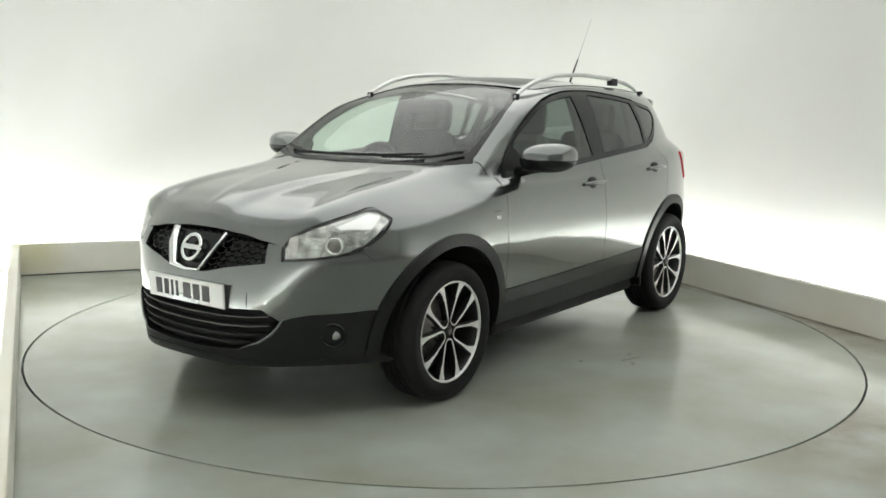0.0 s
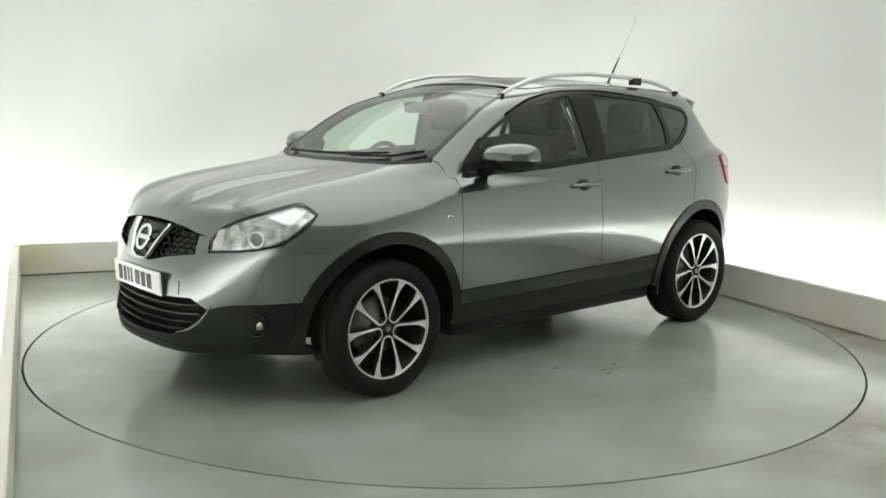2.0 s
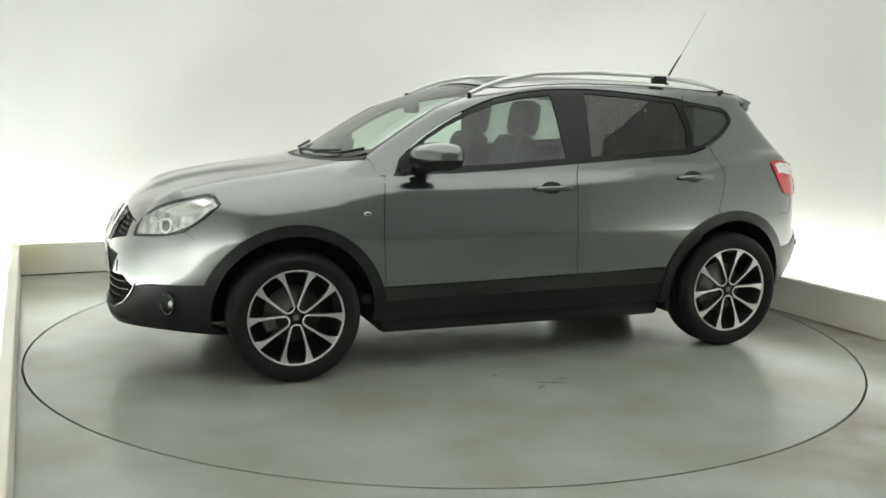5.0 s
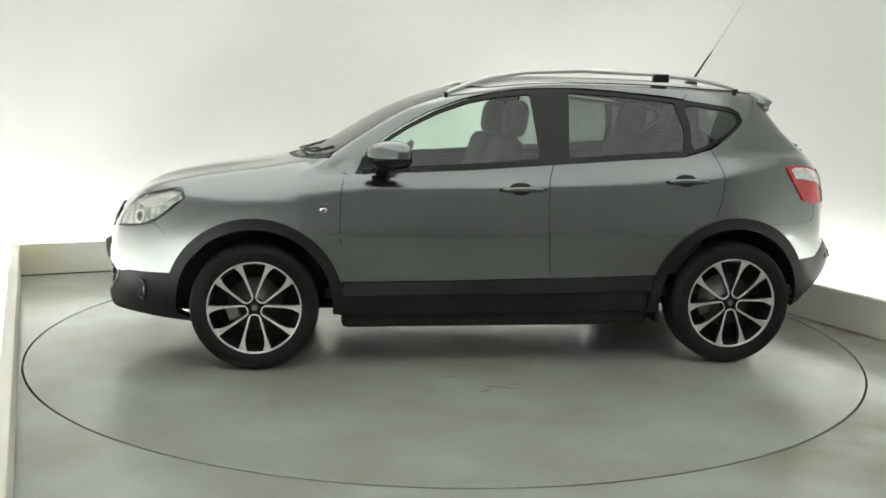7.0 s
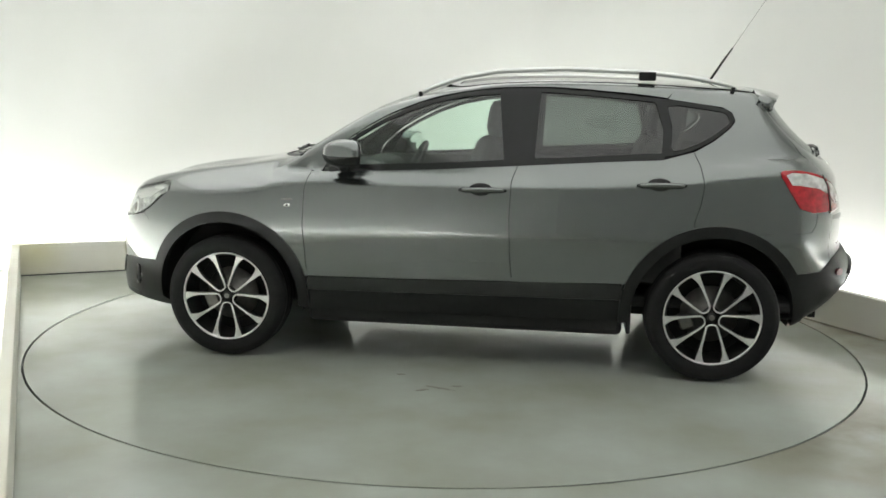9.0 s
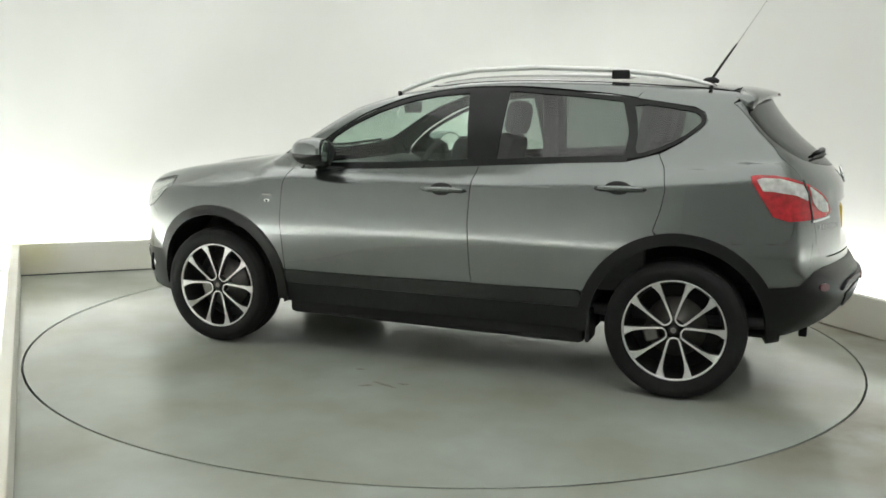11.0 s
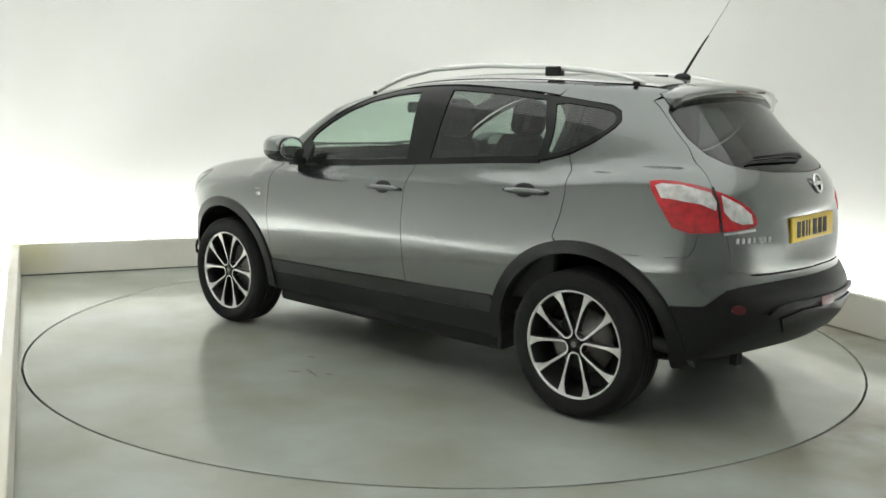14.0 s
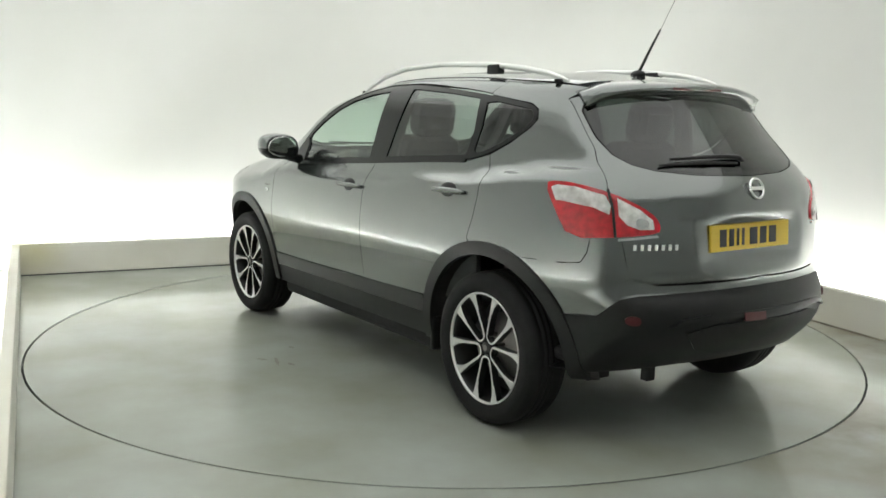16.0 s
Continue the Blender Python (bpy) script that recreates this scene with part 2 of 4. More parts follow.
def shoulder(x, y):
    """How far the bonnet and the shoulders drop towards the sides; the bonnet has a crease."""
    ahead = np.clip((x - .75) / .35, 0, 1)
    return (1 - ahead) * .10 * (y / .8) ** 2.6 + ahead * (.03 * (y / .6) ** 2 + .4 * .015 * np.log1p(np.exp((y - .6) / .015)))


def solid(x, y, z):
    """Below zero inside the car."""
    y = np.abs(y)
    lower = smax(.022, z - hood_z(x) + shoulder(x, y), y - low_w(z) - low_taper(x), x - nose_x(z) + .36 * y * y,
                 tail_x(z) - x + .42 * y * y, .17 - z)
    green = smax(.02, z - roof_z(x + (.26 - .14 * np.clip(x / .5, 0, 1)) * y * y) + (.045 - .027 * np.clip(x / .5, 0, 1)) * (y / .55) ** 2, y - green_w(z) - green_taper(x),
                 tail_x(z) - x + .42 * y * y, 1.0 - z, x - 1.25)
    return -smax(.012, -lower, -green)


def reach(inner, way, far):
    """How far from inner points along way (arrays n x 3) the surface lies."""
    lo, hi = np.zeros(len(inner)), np.full(len(inner), float(far))
    for _ in range(34):
        mid = (lo + hi) / 2
        p = inner + way * mid[:, None]
        inside = solid(p[:, 0], p[:, 1], p[:, 2]) < 0
        lo, hi = np.where(inside, mid, lo), np.where(inside, hi, mid)
    return inner + way * lo[:, None]


def side(q):
    q = np.asarray(q, float)
    o = np.zeros(len(q))
    return reach(np.stack([q[:, 0], o, q[:, 1]], 1), np.stack([o, o + 1, o], 1), 1.2)


def top(q):
    q = np.asarray(q, float)
    o = np.zeros(len(q))
    return reach(np.stack([q[:, 0], q[:, 1], o + .6], 1), np.stack([o, o, o + 1], 1), 1.3)


def front(q, x0=1.2, sign=1):
    """Angle in degrees round the nose (0 ahead, 90 to the left) and height."""
    q = np.asarray(q, float)
    a = np.radians(q[:, 0])
    o = np.zeros(len(q))
    return reach(np.stack([o + sign * x0, o, q[:, 1]], 1), np.stack([sign * np.cos(a), np.sin(a), o], 1), 1.6)


def back(q):
    return front(q, 1.2, -1)


def rear(q):
    """Across (y) and up (z), seen from behind."""
    q = np.asarray(q, float)
    o = np.zeros(len(q))
    return reach(np.stack([o - .9, q[:, 0], q[:, 1]], 1), np.stack([o - 1, o, o], 1), 1.6)
# ---- materials of the car ----
PAINT = material("metallic_grey_paint", (.184, .197, .195), .22, .95, 1.0, .05, 180, coat_rough=.01)
BLACK = material("black_plastic_cladding", (.007, .0076, .0076), .4, vary=.15, scale=30, bump=.05, bump_scale=300, spec=.32)
CLAD = material("smooth_black_cladding", (.011, .012, .012), .26, vary=.15, scale=20, bump=.03, bump_scale=200, spec=.55)
GLOSS = material("gloss_black_trim", (.006, .007, .007), .2, spec=.35)
DARK = material("dark_underbody", (.008, .008, .008), .85)
TRIM = material("dark_interior_trim", (.022, .023, .023), .75, vary=.15, scale=25, bump=.1, bump_scale=200)
CLOTH = material("dark_seat_cloth", (.03, .031, .031), .9, vary=.2, scale=60, bump=.3, bump_scale=400)
RUBBER = material("tyre_rubber", (.009, .009, .009), .75, vary=.2, scale=20, bump=.1, bump_scale=120, spec=.3)
ALLOY = material("machined_alloy", (.72, .72, .72), .3, .85, vary=.05, scale=80)
POCKET = material("black_wheel_paint", (.012, .012, .012), .35)
STEEL = material("brake_steel", (.22, .21, .2), .4, .9, vary=.15, scale=20)
CHROME = material("chrome", (.82, .83, .83), .1, 1.0, vary=.01)
SILVER = material("silver_rail", (.7, .71, .7), .32, .7, vary=.03)
REFLECT = material("lamp_reflector", (.84, .85, .84), .2, .8, vary=.1, scale=22, bump=.7, bump_scale=45, second=(.34, .35, .35))
SATIN = material("satin_grey_trim", (.06, .062, .062), .4)
WINDSCREEN = glass("clear_green_glass", (.78, .9, .83))
TINT = glass("tinted_glass", (.31, .35, .33))
TINT_REAR = glass("dark_tinted_glass", (.13, .155, .145))
LENS = glass("lamp_lens", (.95, .96, .95))
RED = material("red_lamp_lens", (.46, .007, .015), .12, coat=1.0, vary=.35, scale=30, bump=.15, bump_scale=150)
WHITE_LENS = material("white_lamp_lens", (.82, .80, .79), .15, coat=1.0, vary=.05, scale=28, bump=.4, bump_scale=60, second=(.45, .43, .42))
YELLOW = material("yellow_plate", (.72, .5, .03), .35, vary=.02)
WHITE = material("white_plate", (.75, .76, .74), .35, vary=.02)
INK = material("black_ink", (.01, .01, .01), .5)
MIRROR = material("mirror_glass", (.85, .86, .86), .02, 1.0, vary=0)
DULL_RED = material("dull_red_reflector", (.075, .004, .007), .3)

# ---- panels laid on the car's form ----
car = tagged(new("car"), "dark grey metallic five-door crossover car standing on the turntable", "car")


def inside(poly, q):
    x, y = q[:, 0], q[:, 1]
    hit = np.zeros(len(q), bool)
    for (x0, y0), (x1, y1) in zip(poly, np.roll(poly, -1, 0)):
        cross = (y0 > y) != (y1 > y)
        with np.errstate(divide="ignore", invalid="ignore"):
            hit ^= cross & (x < (x1 - x0) * (y - y0) / (y1 - y0) + x0)
    return hit


def dense(pts, step):
    out = []
    pts = np.asarray(pts, float)
    for a, b in zip(pts, np.roll(pts, -1, 0)):
        n = max(1, int(np.ceil(np.linalg.norm(b - a) / step)))
        out += [a + (b - a) * k / n for k in range(n)]
    return np.array(out)


def rounded(pts, times=2):
    """Cuts the corners of an outline."""
    p = np.asarray(pts, float)
    for _ in range(times):
        nxt = np.roll(p, -1, 0)
        p = np.stack([p * .75 + nxt * .25, p * .25 + nxt * .75], 1).reshape(-1, 2)
    return p


def normals(P):
    e = 1e-3
    g = np.stack([solid(*(P + d).T) - solid(*(P - d).T) for d in np.eye(3) * e], 1)
    return g / np.maximum(np.linalg.norm(g, axis=1), 1e-9)[:, None]


SCALE = {side: (1, 1), top: (1, 1), rear: (1, 1), front: (.0155, 1), back: (.0155, 1)}


def panel(name, outline, chart, mat, parent=None, step=.045, lift=0.0, depth=.012, label="", mirror=False, holes=(), extra=None):
    """A sheet of the car's form inside an outline of the chart, with a folded rim; mirror makes the other side's one too."""
    sc = np.array(SCALE[chart])
    loops = [dense(np.asarray(o, float) * sc, step) for o in (outline, *holes)]
    lo, hi = loops[0].min(0), loops[0].max(0)
    gx, gy = np.meshgrid(np.arange(lo[0], hi[0], step), np.arange(lo[1], hi[1], step))
    gx[1::2] += step / 2
    q = np.stack([gx.ravel(), gy.ravel()], 1)
    q = q[inside(loops[0], q)]
    for h in loops[1:]:
        q = q[~inside(h, q)]
    rim = np.concatenate(loops)
    if len(q):
        q = q[np.sqrt(((q[:, None] - rim[None]) ** 2).sum(2)).min(1) > step * .45]
    edges, at = [], 0
    for lp in loops:
        edges += [(at + k, at + (k + 1) % len(lp)) for k in range(len(lp))]
        at += len(lp)
    pts = np.concatenate([rim, q])
    vs, _, fs, *_ = geometry.delaunay_2d_cdt([Vector(p) for p in pts], edges, [], 1, 1e-7)
    vs = np.array([(v.x, v.y) for v in vs])
    fs = np.array([f for f in fs if len(f) == 3])
    mid = vs[fs].mean(1)
    keep = inside(loops[0], mid)
    for h in loops[1:]:
        keep &= ~inside(h, mid)
    fs = fs[keep]
    P = chart(vs / sc)
    N = normals(P)
    up = np.full(len(P), float(lift)) + (extra(P) if extra else 0)
    P = P + N * up[:, None]
    fn = np.cross(P[fs[:, 1]] - P[fs[:, 0]], P[fs[:, 2]] - P[fs[:, 0]])
    back_facing = (fn * N[fs].mean(1)).sum(1) < 0
    fs[back_facing] = fs[back_facing][:, ::-1]
    verts, faces, give = P.tolist(), fs.tolist(), (np.zeros_like(N) if extra else N).tolist()
    if depth:
        seen = {}
        for a, b, c in faces:
            for e in ((a, b), (b, c), (c, a)):
                seen[e] = 1
        n0 = len(verts)
        border = [e for e in seen if (e[1], e[0]) not in seen]
        ids = {}
        for v in {v for e in border for v in e}:
            ids[v] = len(verts)
            verts += [P[v].tolist(), (P[v] - N[v] * depth).tolist()]
            give += [[0, 0, 0], [0, 0, 0]]
        faces += [[ids[b], ids[a], ids[a] + 1, ids[b] + 1] for a, b in border]
    made = []
    for s in ((1, -1) if mirror else (1,)):
        me = bpy.data.meshes.new(name)
        me.from_pydata([(x, y * s, z) for x, y, z in verts], [], faces if s == 1 else [f[::-1] for f in faces])
        me.shade_smooth()
        me.normals_split_custom_set_from_vertices([(x, y * s, z) for x, y, z in give])
        me.materials.append(mat)
        made.append(part(name, me, mat, (parent[len(made)] if isinstance(parent, list) else parent) or car, label))
    return made if mirror else made[0]


def both(half):
    """A closed outline from its half: across from the middle at one end to the middle at the other."""
    return list(half) + [(-a, b) for a, b in reversed(half) if abs(a) > 1e-6]


def inset(pts, d, chart=side):
    """An outline drawn in by d metres."""
    sc = np.array(SCALE[chart])
    p = np.asarray(pts, float) * sc
    a, b = p - np.roll(p, 1, 0), np.roll(p, -1, 0) - p
    turn = lambda v: np.stack([-v[:, 1], v[:, 0]], 1) / np.linalg.norm(v, axis=1)[:, None]
    n = turn(a) + turn(b)
    n /= np.maximum((n ** 2).sum(1), .6)[:, None] / 2
    area = (p[:, 0] * np.roll(p[:, 1], -1) - p[:, 1] * np.roll(p[:, 0], -1)).sum()
    return ((p + n * d * (1 if area > 0 else -1)) / sc).tolist()


def xz(chart, pts):
    return [(float(p[0]), float(p[2])) for p in chart(pts)]


def arc(cx, r, a0, a1, n=14, cz=.345):
    return [(cx + r * math.cos(radians(a0 + (a1 - a0) * k / n)), cz + r * math.sin(radians(a0 + (a1 - a0) * k / n))) for k in range(n + 1)]


def mirrored(name, build, mat, parent=None, label="", smooth=False):
    """The same bmesh at the left and at the right of the car."""
    obs = []
    for s in (1, -1):
        bm = build()
        if s < 0:
            bmesh.ops.scale(bm, vec=(1, -1, 1), verts=bm.verts)
            bmesh.ops.reverse_faces(bm, faces=bm.faces)
        obs.append(part(name, bm, mat, (parent[len(obs)] if isinstance(parent, list) else parent) or car, label, smooth=smooth))
    return obs


def tube(path, r, sides=8, flat=1.0, bm=None):
    """A round or flattened bar along a path of points."""
    bm = bm or bmesh.new()
    path = [Vector(p) for p in path]
    rings = []
    for k, p in enumerate(path):
        d = (path[min(k + 1, len(path) - 1)] - path[max(k - 1, 0)]).normalized()
        s = d.cross(Vector((0, 0, 1)))
        s = s.normalized() if s.length > 1e-4 else Vector((0, 1, 0))
        u = s.cross(d)
        rr = r[k] if isinstance(r, (list, tuple)) else r
        rings.append([bm.verts.new(p + s * rr * math.cos(2 * math.pi * j / sides) + u * rr * flat * math.sin(2 * math.pi * j / sides)) for j in range(sides)])
    for a, b in zip(rings, rings[1:]):
        for j in range(sides):
            bm.faces.new((a[j - 1], a[j], b[j], b[j - 1]))
    bm.faces.new(rings[0])
    bm.faces.new(rings[-1][::-1])
    return bm


def ball(m, seg=20):
    bm = bmesh.new()
    bmesh.ops.create_uvsphere(bm, u_segments=seg, v_segments=seg // 2, radius=1, matrix=m)
    return bm


def lathe(profile, seg=48, m=None):
    """A turned form about the y axis from (radius, y) pairs."""
    bm = bmesh.new()
    rings = [[bm.verts.new((r * math.cos(2 * math.pi * k / seg), y, r * math.sin(2 * math.pi * k / seg))) for k in range(seg)] for r, y in profile]
    for a, b in zip(rings, rings[1:]):
        for k in range(seg):
            bm.faces.new((a[k - 1], a[k], b[k], b[k - 1]))
    if m is not None:
        bm.transform(m)
    return bm


FW, RW, ARCH = 1.315, -1.315, .452
# outlines that several panels share
HOOD_SIDE = [(x, float(np.interp(x, [.93, 1.0, 1.25, 1.5, 1.736], [.705, .716, .716, .705, .684]))) for x in np.linspace(1.736, .93, 16)]
LAMP = [(29.5, .735), (29.2, .788), (31, .838), (37, .882), (43.6, .919), (51.9, .953), (55.3, .945), (58.6, .911), (54.7, .836), (49.3, .779), (43.6, .757), (38, .745)]
GRILLE = [(0, .832), (9.6, .832), (18, .826), (22.5, .815), (24.6, .79), (24.6, .722), (19, .706), (13.3, .69), (6.5, .662), (0, .655)]
MOUTH = [(0, .505), (14.4, .507), (24, .515), (28.9, .468), (25.2, .389), (17.8, .335), (8, .328), (0, .326)]
SKIRT = [(28.9, .468), (32, .485), (36, .497), (43.6, .503), (52, .51)]
BELT = [(.775, 1.055), (.505, 1.068), (.173, 1.085), (-.278, 1.117), (-.73, 1.149), (-1.036, 1.166)]
DLO = BELT + [(-1.16, 1.195), (-1.289, 1.259), (-1.37, 1.325), (-1.395, 1.36), (-1.378, 1.402), (-1.332, 1.426), (-1.05, 1.463), (-.742, 1.493),
              (-.435, 1.512), (-.28, 1.51), (-.127, 1.502), (.026, 1.481), (.18, 1.448), (.333, 1.393), (.485, 1.32), (.636, 1.226), (.753, 1.12)]
SEAM_A = [(.825, 1.05), (.85, 1.01), (.862, .95), (.868, .76), (.852, .53), (.846, .478)]
SEAM_B = [(-.28, 1.108), (-.25, 1.027), (-.244, .824), (-.258, .587), (-.270, .49)]
SEAM_C = [(-1.185, 1.195), (-1.218, 1.13), (-1.236, 1.03), (-1.222, .936), (-1.19, .83)]
GATE = [(.585, 1.45), (.60, 1.33), (.61, 1.251), (.638, 1.169), (.662, 1.095), (.655, 1.0), (.648, .91), (.63, .80), (.604, .745), (.545, .72)]

# bonnet with its raised ridges
def ridges(P):
    y = np.abs(P[:, 1])
    line = .50 - .03 * (1.9 - P[:, 0])
    inner = .115 + .25 * (1.9 - P[:, 0])
    fade = np.clip((P[:, 0] - 1.15) / .35, 0, 1) * np.clip((2.05 - P[:, 0]) / .15, 0, 1)
    step = 1 / (1 + np.exp(-(y - inner) / .014)) - 1 / (1 + np.exp(-(y - line) / .02))
    return -.018 * step * fade


brow = [(a, float(np.interp(a, [29.2, 31, 37, 43.6, 51.9], [.792, .842, .886, .923, .957]))) for a in np.linspace(29.2, 51.5, 16)]
hood = [(2.082, 0), (2.079, .2), (2.066, .36)] + [(float(p[0]), float(p[1])) for p in front(brow)] + HOOD_SIDE[1:] + [(.99, .61), (1.08, .45), (1.125, .33), (1.155, .15), (1.168, 0)]
panel("bonnet", [(a, b) for a, b in hood] + [(a, -b) for a, b in reversed(hood) if b], top, PAINT, step=.03, extra=ridges)
# front wings, doors, rear quarters
wing_top = xz(top, HOOD_SIDE)
wing = wing_top + [(.88, 1.075), (.848, 1.04)] + [(a + .0035, b) for a, b in SEAM_A[1:]] + arc(FW, ARCH, 164, 31) + [(1.757, .656)] \
    + xz(front, [(52.95, .7325), (49.4, .7755), (54.9, .836), (58.9, .911), (55.3, .948)])
panel("front_wing", wing, side, PAINT, step=.035, mirror=True)
front_door = SEAM_A + [(.3, .484), (-.262, .497)] + [(a + .002, b) for a, b in reversed(SEAM_B)] + [(a, b - .012) for a, b in reversed(BELT[:3])]
fdoor = panel("front_door", front_door, side, PAINT, mirror=True)
rear_door = [(a - .002, b) for a, b in SEAM_B] + [(-.6, .503), (-.84, .51)] + arc(RW, ARCH, 20, 78, 10) + [(a + .002, b) for a, b in reversed(SEAM_C)] \
    + [(a, b - .012) for a, b in reversed(BELT[4:])]
rdoor = panel("rear_door", rear_door, side, PAINT, mirror=True)
gate_dense = [tuple(np.array(a) + (np.array(b) - np.array(a)) * k / 5) for a, b in zip(GATE, GATE[1:]) for k in range(5)] + [GATE[-1]]
gate_xz = xz(rear, [(a + .002, b) for a, b in gate_dense])
eave = [(a, float(top([(a, .56 - max(0, -a - 1.2) * .12)])[0, 2]) - .004) for a in (-1.5, -1.3, -1.1, -.8, -.4, 0, .16)]
quarter = [(a - .002, b) for a, b in SEAM_C] + arc(RW, ARCH, 81, 150, 12) + xz(back, [(60, .578), (46.6, .592), (43.6, .64), (41.5, .665)]) \
    + gate_xz[::-1][1:] + [(-1.56, 1.497)] + [eave[0], eave[1], (-1.1, eave[2][1])] + [(-1.05, 1.467), (-1.332, 1.43), (-1.382, 1.404), (-1.4, 1.36), (-1.375, 1.322), (-1.292, 1.255)]
panel("rear_quarter", quarter, side, PAINT, step=.035, mirror=True)
# roof rails' side strip and the windscreen pillars
upper = [(.753, 1.128), (.636, 1.234), (.485, 1.329), (.333, 1.402), (.18, 1.457), (.026, 1.49), (-.127, 1.511), (-.28, 1.519), (-.435, 1.521), (-.742, 1.502), (-1.048, 1.472)]
upper = [(a, float(y)) for (a, _), y in zip(upper, side(upper)[:, 1])]
pillar = [(.915, .70), (.875, .76), (.80, .79)] + upper + [(-1.098, .60), (-1.098, .563), (-.6, .563), (-.1, .559), (.07, .533), (.145, .465), (.2, .51), (.3, .56), (.44, .605), (.58, .64), (.7, .66), (.81, .673), (.9, .686)]
panel("roof_pillar", pillar, top, PAINT, step=.025, mirror=True)
panel("pillar_foot", [(.955, .70), (.93, .735), (.88, .80), (.845, .835), (.77, .835), (.80, .76), (.87, .68), (.91, .675)], top, PAINT, step=.02, lift=-.0035, mirror=True)
roof = [(.175, 0), (.15, .3), (.11, .45), (.06, .53), (-.1, .555), (-.6, .56), (-1.2, .56), (-1.5, .525), (-1.55, .3), (-1.57, 0)]
panel("roof", roof + [(a, -b) for a, b in reversed(roof) if b], top, PAINT, step=.06, lift=.003,
      holes=[[(.08, .43), (.08, -.43), (-.98, -.43), (-.98, .43)]])
panel("glass_roof", [(.075, .425), (.075, -.425), (-.975, -.425), (-.975, .425)], top, GLOSS, step=.06, lift=.001, label="dark panoramic roof glass")
# windscreen and its black edge
screen = [(1.14, 0), (1.098, .32), (1.06, .42), (.962, .59), (.9, .68), (.81, .668), (.7, .655), (.58, .635), (.44, .6), (.3, .555), (.2, .505), (.155, .46), (.165, .26), (.18, 0)]
inner = [(1.085, 0), (1.045, .31), (.925, .55), (.865, .635), (.79, .636), (.69, .622), (.57, .602), (.43, .568), (.3, .525), (.225, .475), (.198, .43), (.205, .26), (.218, 0)]
full = lambda h: [(a, b) for a, b in h] + [(a, -b) for a, b in reversed(h) if b]
panel("windscreen_border", full(screen), top, GLOSS, holes=[full(inner)], lift=-.003, label="black printed border of the windscreen")
panel("windscreen", full(inner), top, WINDSCREEN, lift=-.004, depth=.004, label="clear green-tinted windscreen")
# side windows
g1 = [(.69, 1.082), (.5, 1.09), (.17, 1.107), (-.205, 1.132), (-.165, 1.478), (.02, 1.459), (.18, 1.425), (.333, 1.371), (.485, 1.297), (.6, 1.226)]
g2 = [(-.365, 1.142), (-.7, 1.166), (-1.02, 1.187), (-1.03, 1.3), (-.985, 1.448), (-.742, 1.471), (-.435, 1.49), (-.385, 1.49)]
g3 = [(-1.065, 1.192), (-1.15, 1.213), (-1.275, 1.273), (-1.358, 1.338), (-1.372, 1.362), (-1.352, 1.398), (-1.3, 1.41), (-1.04, 1.443), (-1.06, 1.38), (-1.075, 1.29)]
panel("window_frame", rounded(DLO, 1), side, GLOSS, holes=[g1, g2, rounded(g3, 1)], lift=.001, mirror=True, label="gloss black window surround")
for nm, g, m, lab in (("front_window", g1, WINDSCREEN, "clear green-tinted side glass"), ("rear_window", g2, TINT, "dark privacy side glass"), ("quarter_window", rounded(g3, 1), TINT, "dark privacy quarter glass")):
    panel(nm, g, side, m, lift=-.004, depth=.003, mirror=True, label=lab)
strip = [(a, b + .002) for a, b in BELT[1:]] + [(a, b - .012) for a, b in reversed(BELT[1:])]
panel("belt_moulding", strip, side, GLOSS, lift=.006, mirror=True)
# tailgate, its glass and the rear bumper
def plate_recess(P):
    y, z = np.abs(P[:, 1]), P[:, 2]
    s = lambda v, w: 1 / (1 + np.exp(-v / w))
    return -np.clip(.05 - .42 * y * y, .012, .05) * s(.335 - y - .1 * (.97 - z), .008) * s(z - .785, .01) * s(.965 - z, .006) - .012 * s(z - .985, .006) * s(1.03 - z, .012) * s(.45 - y, .02)


rglass = [(0, 1.478), (.33, 1.468), (.54, 1.44), (.57, 1.40), (.578, 1.289), (.565, 1.225), (.52, 1.188), (.44, 1.166), (.28, 1.15), (0, 1.143)]
gate = [(0, 1.498), (.33, 1.488), (.555, 1.462)] + GATE + [(.3, .724), (0, .73)]
tailgate = panel("tailgate", both(gate), rear, PAINT, step=.026, holes=[both([(a * 1.012, 1.31 + (b - 1.31) * 1.02) for a, b in rglass])], extra=plate_recess)
panel("rear_screen", both(rglass), rear, TINT_REAR, depth=.003, lift=-.002, label="dark tinted rear glass")
panel("rear_bumper", both([(0, .722), (20, .714), (33, .712), (37.5, .735), (40.4, .79), (42.3, .79), (43.6, .645), (42, .662), (37.5, .674), (25, .684), (10, .69), (0, .692)]), back, PAINT, step=.03)
skirt_r = [(0, .69), (10, .688), (25, .682), (37.5, .671), (42, .659), (44, .635), (47, .59), (60, .575)]
low_r = [(60, .335), (50, .338), (40, .35), (25, .375), (0, .395)]
arch_back = [(math.degrees(math.atan2(p[1], -1.2 - p[0])), p[2]) for p in side(arc(RW, ARCH, 150, 180, 6))]
panel("bumper_skirt", both(skirt_r + arch_back + low_r), back, BLACK, step=.04, lift=.004, depth=.05, label="black plastic lower rear bumper")
panel("bumper_strip", both([(0, .60), (20, .598), (27, .585), (30.5, .553), (29, .55), (25.5, .57), (20, .578), (0, .582)]), back, BLACK, lift=.02, depth=.02)
panel("rear_reflector", [(10.5, .595), (10.5, .565), (3.5, .562), (3.5, .592)], back, DULL_RED, lift=.024, depth=.01, label="dull red fog lamp")
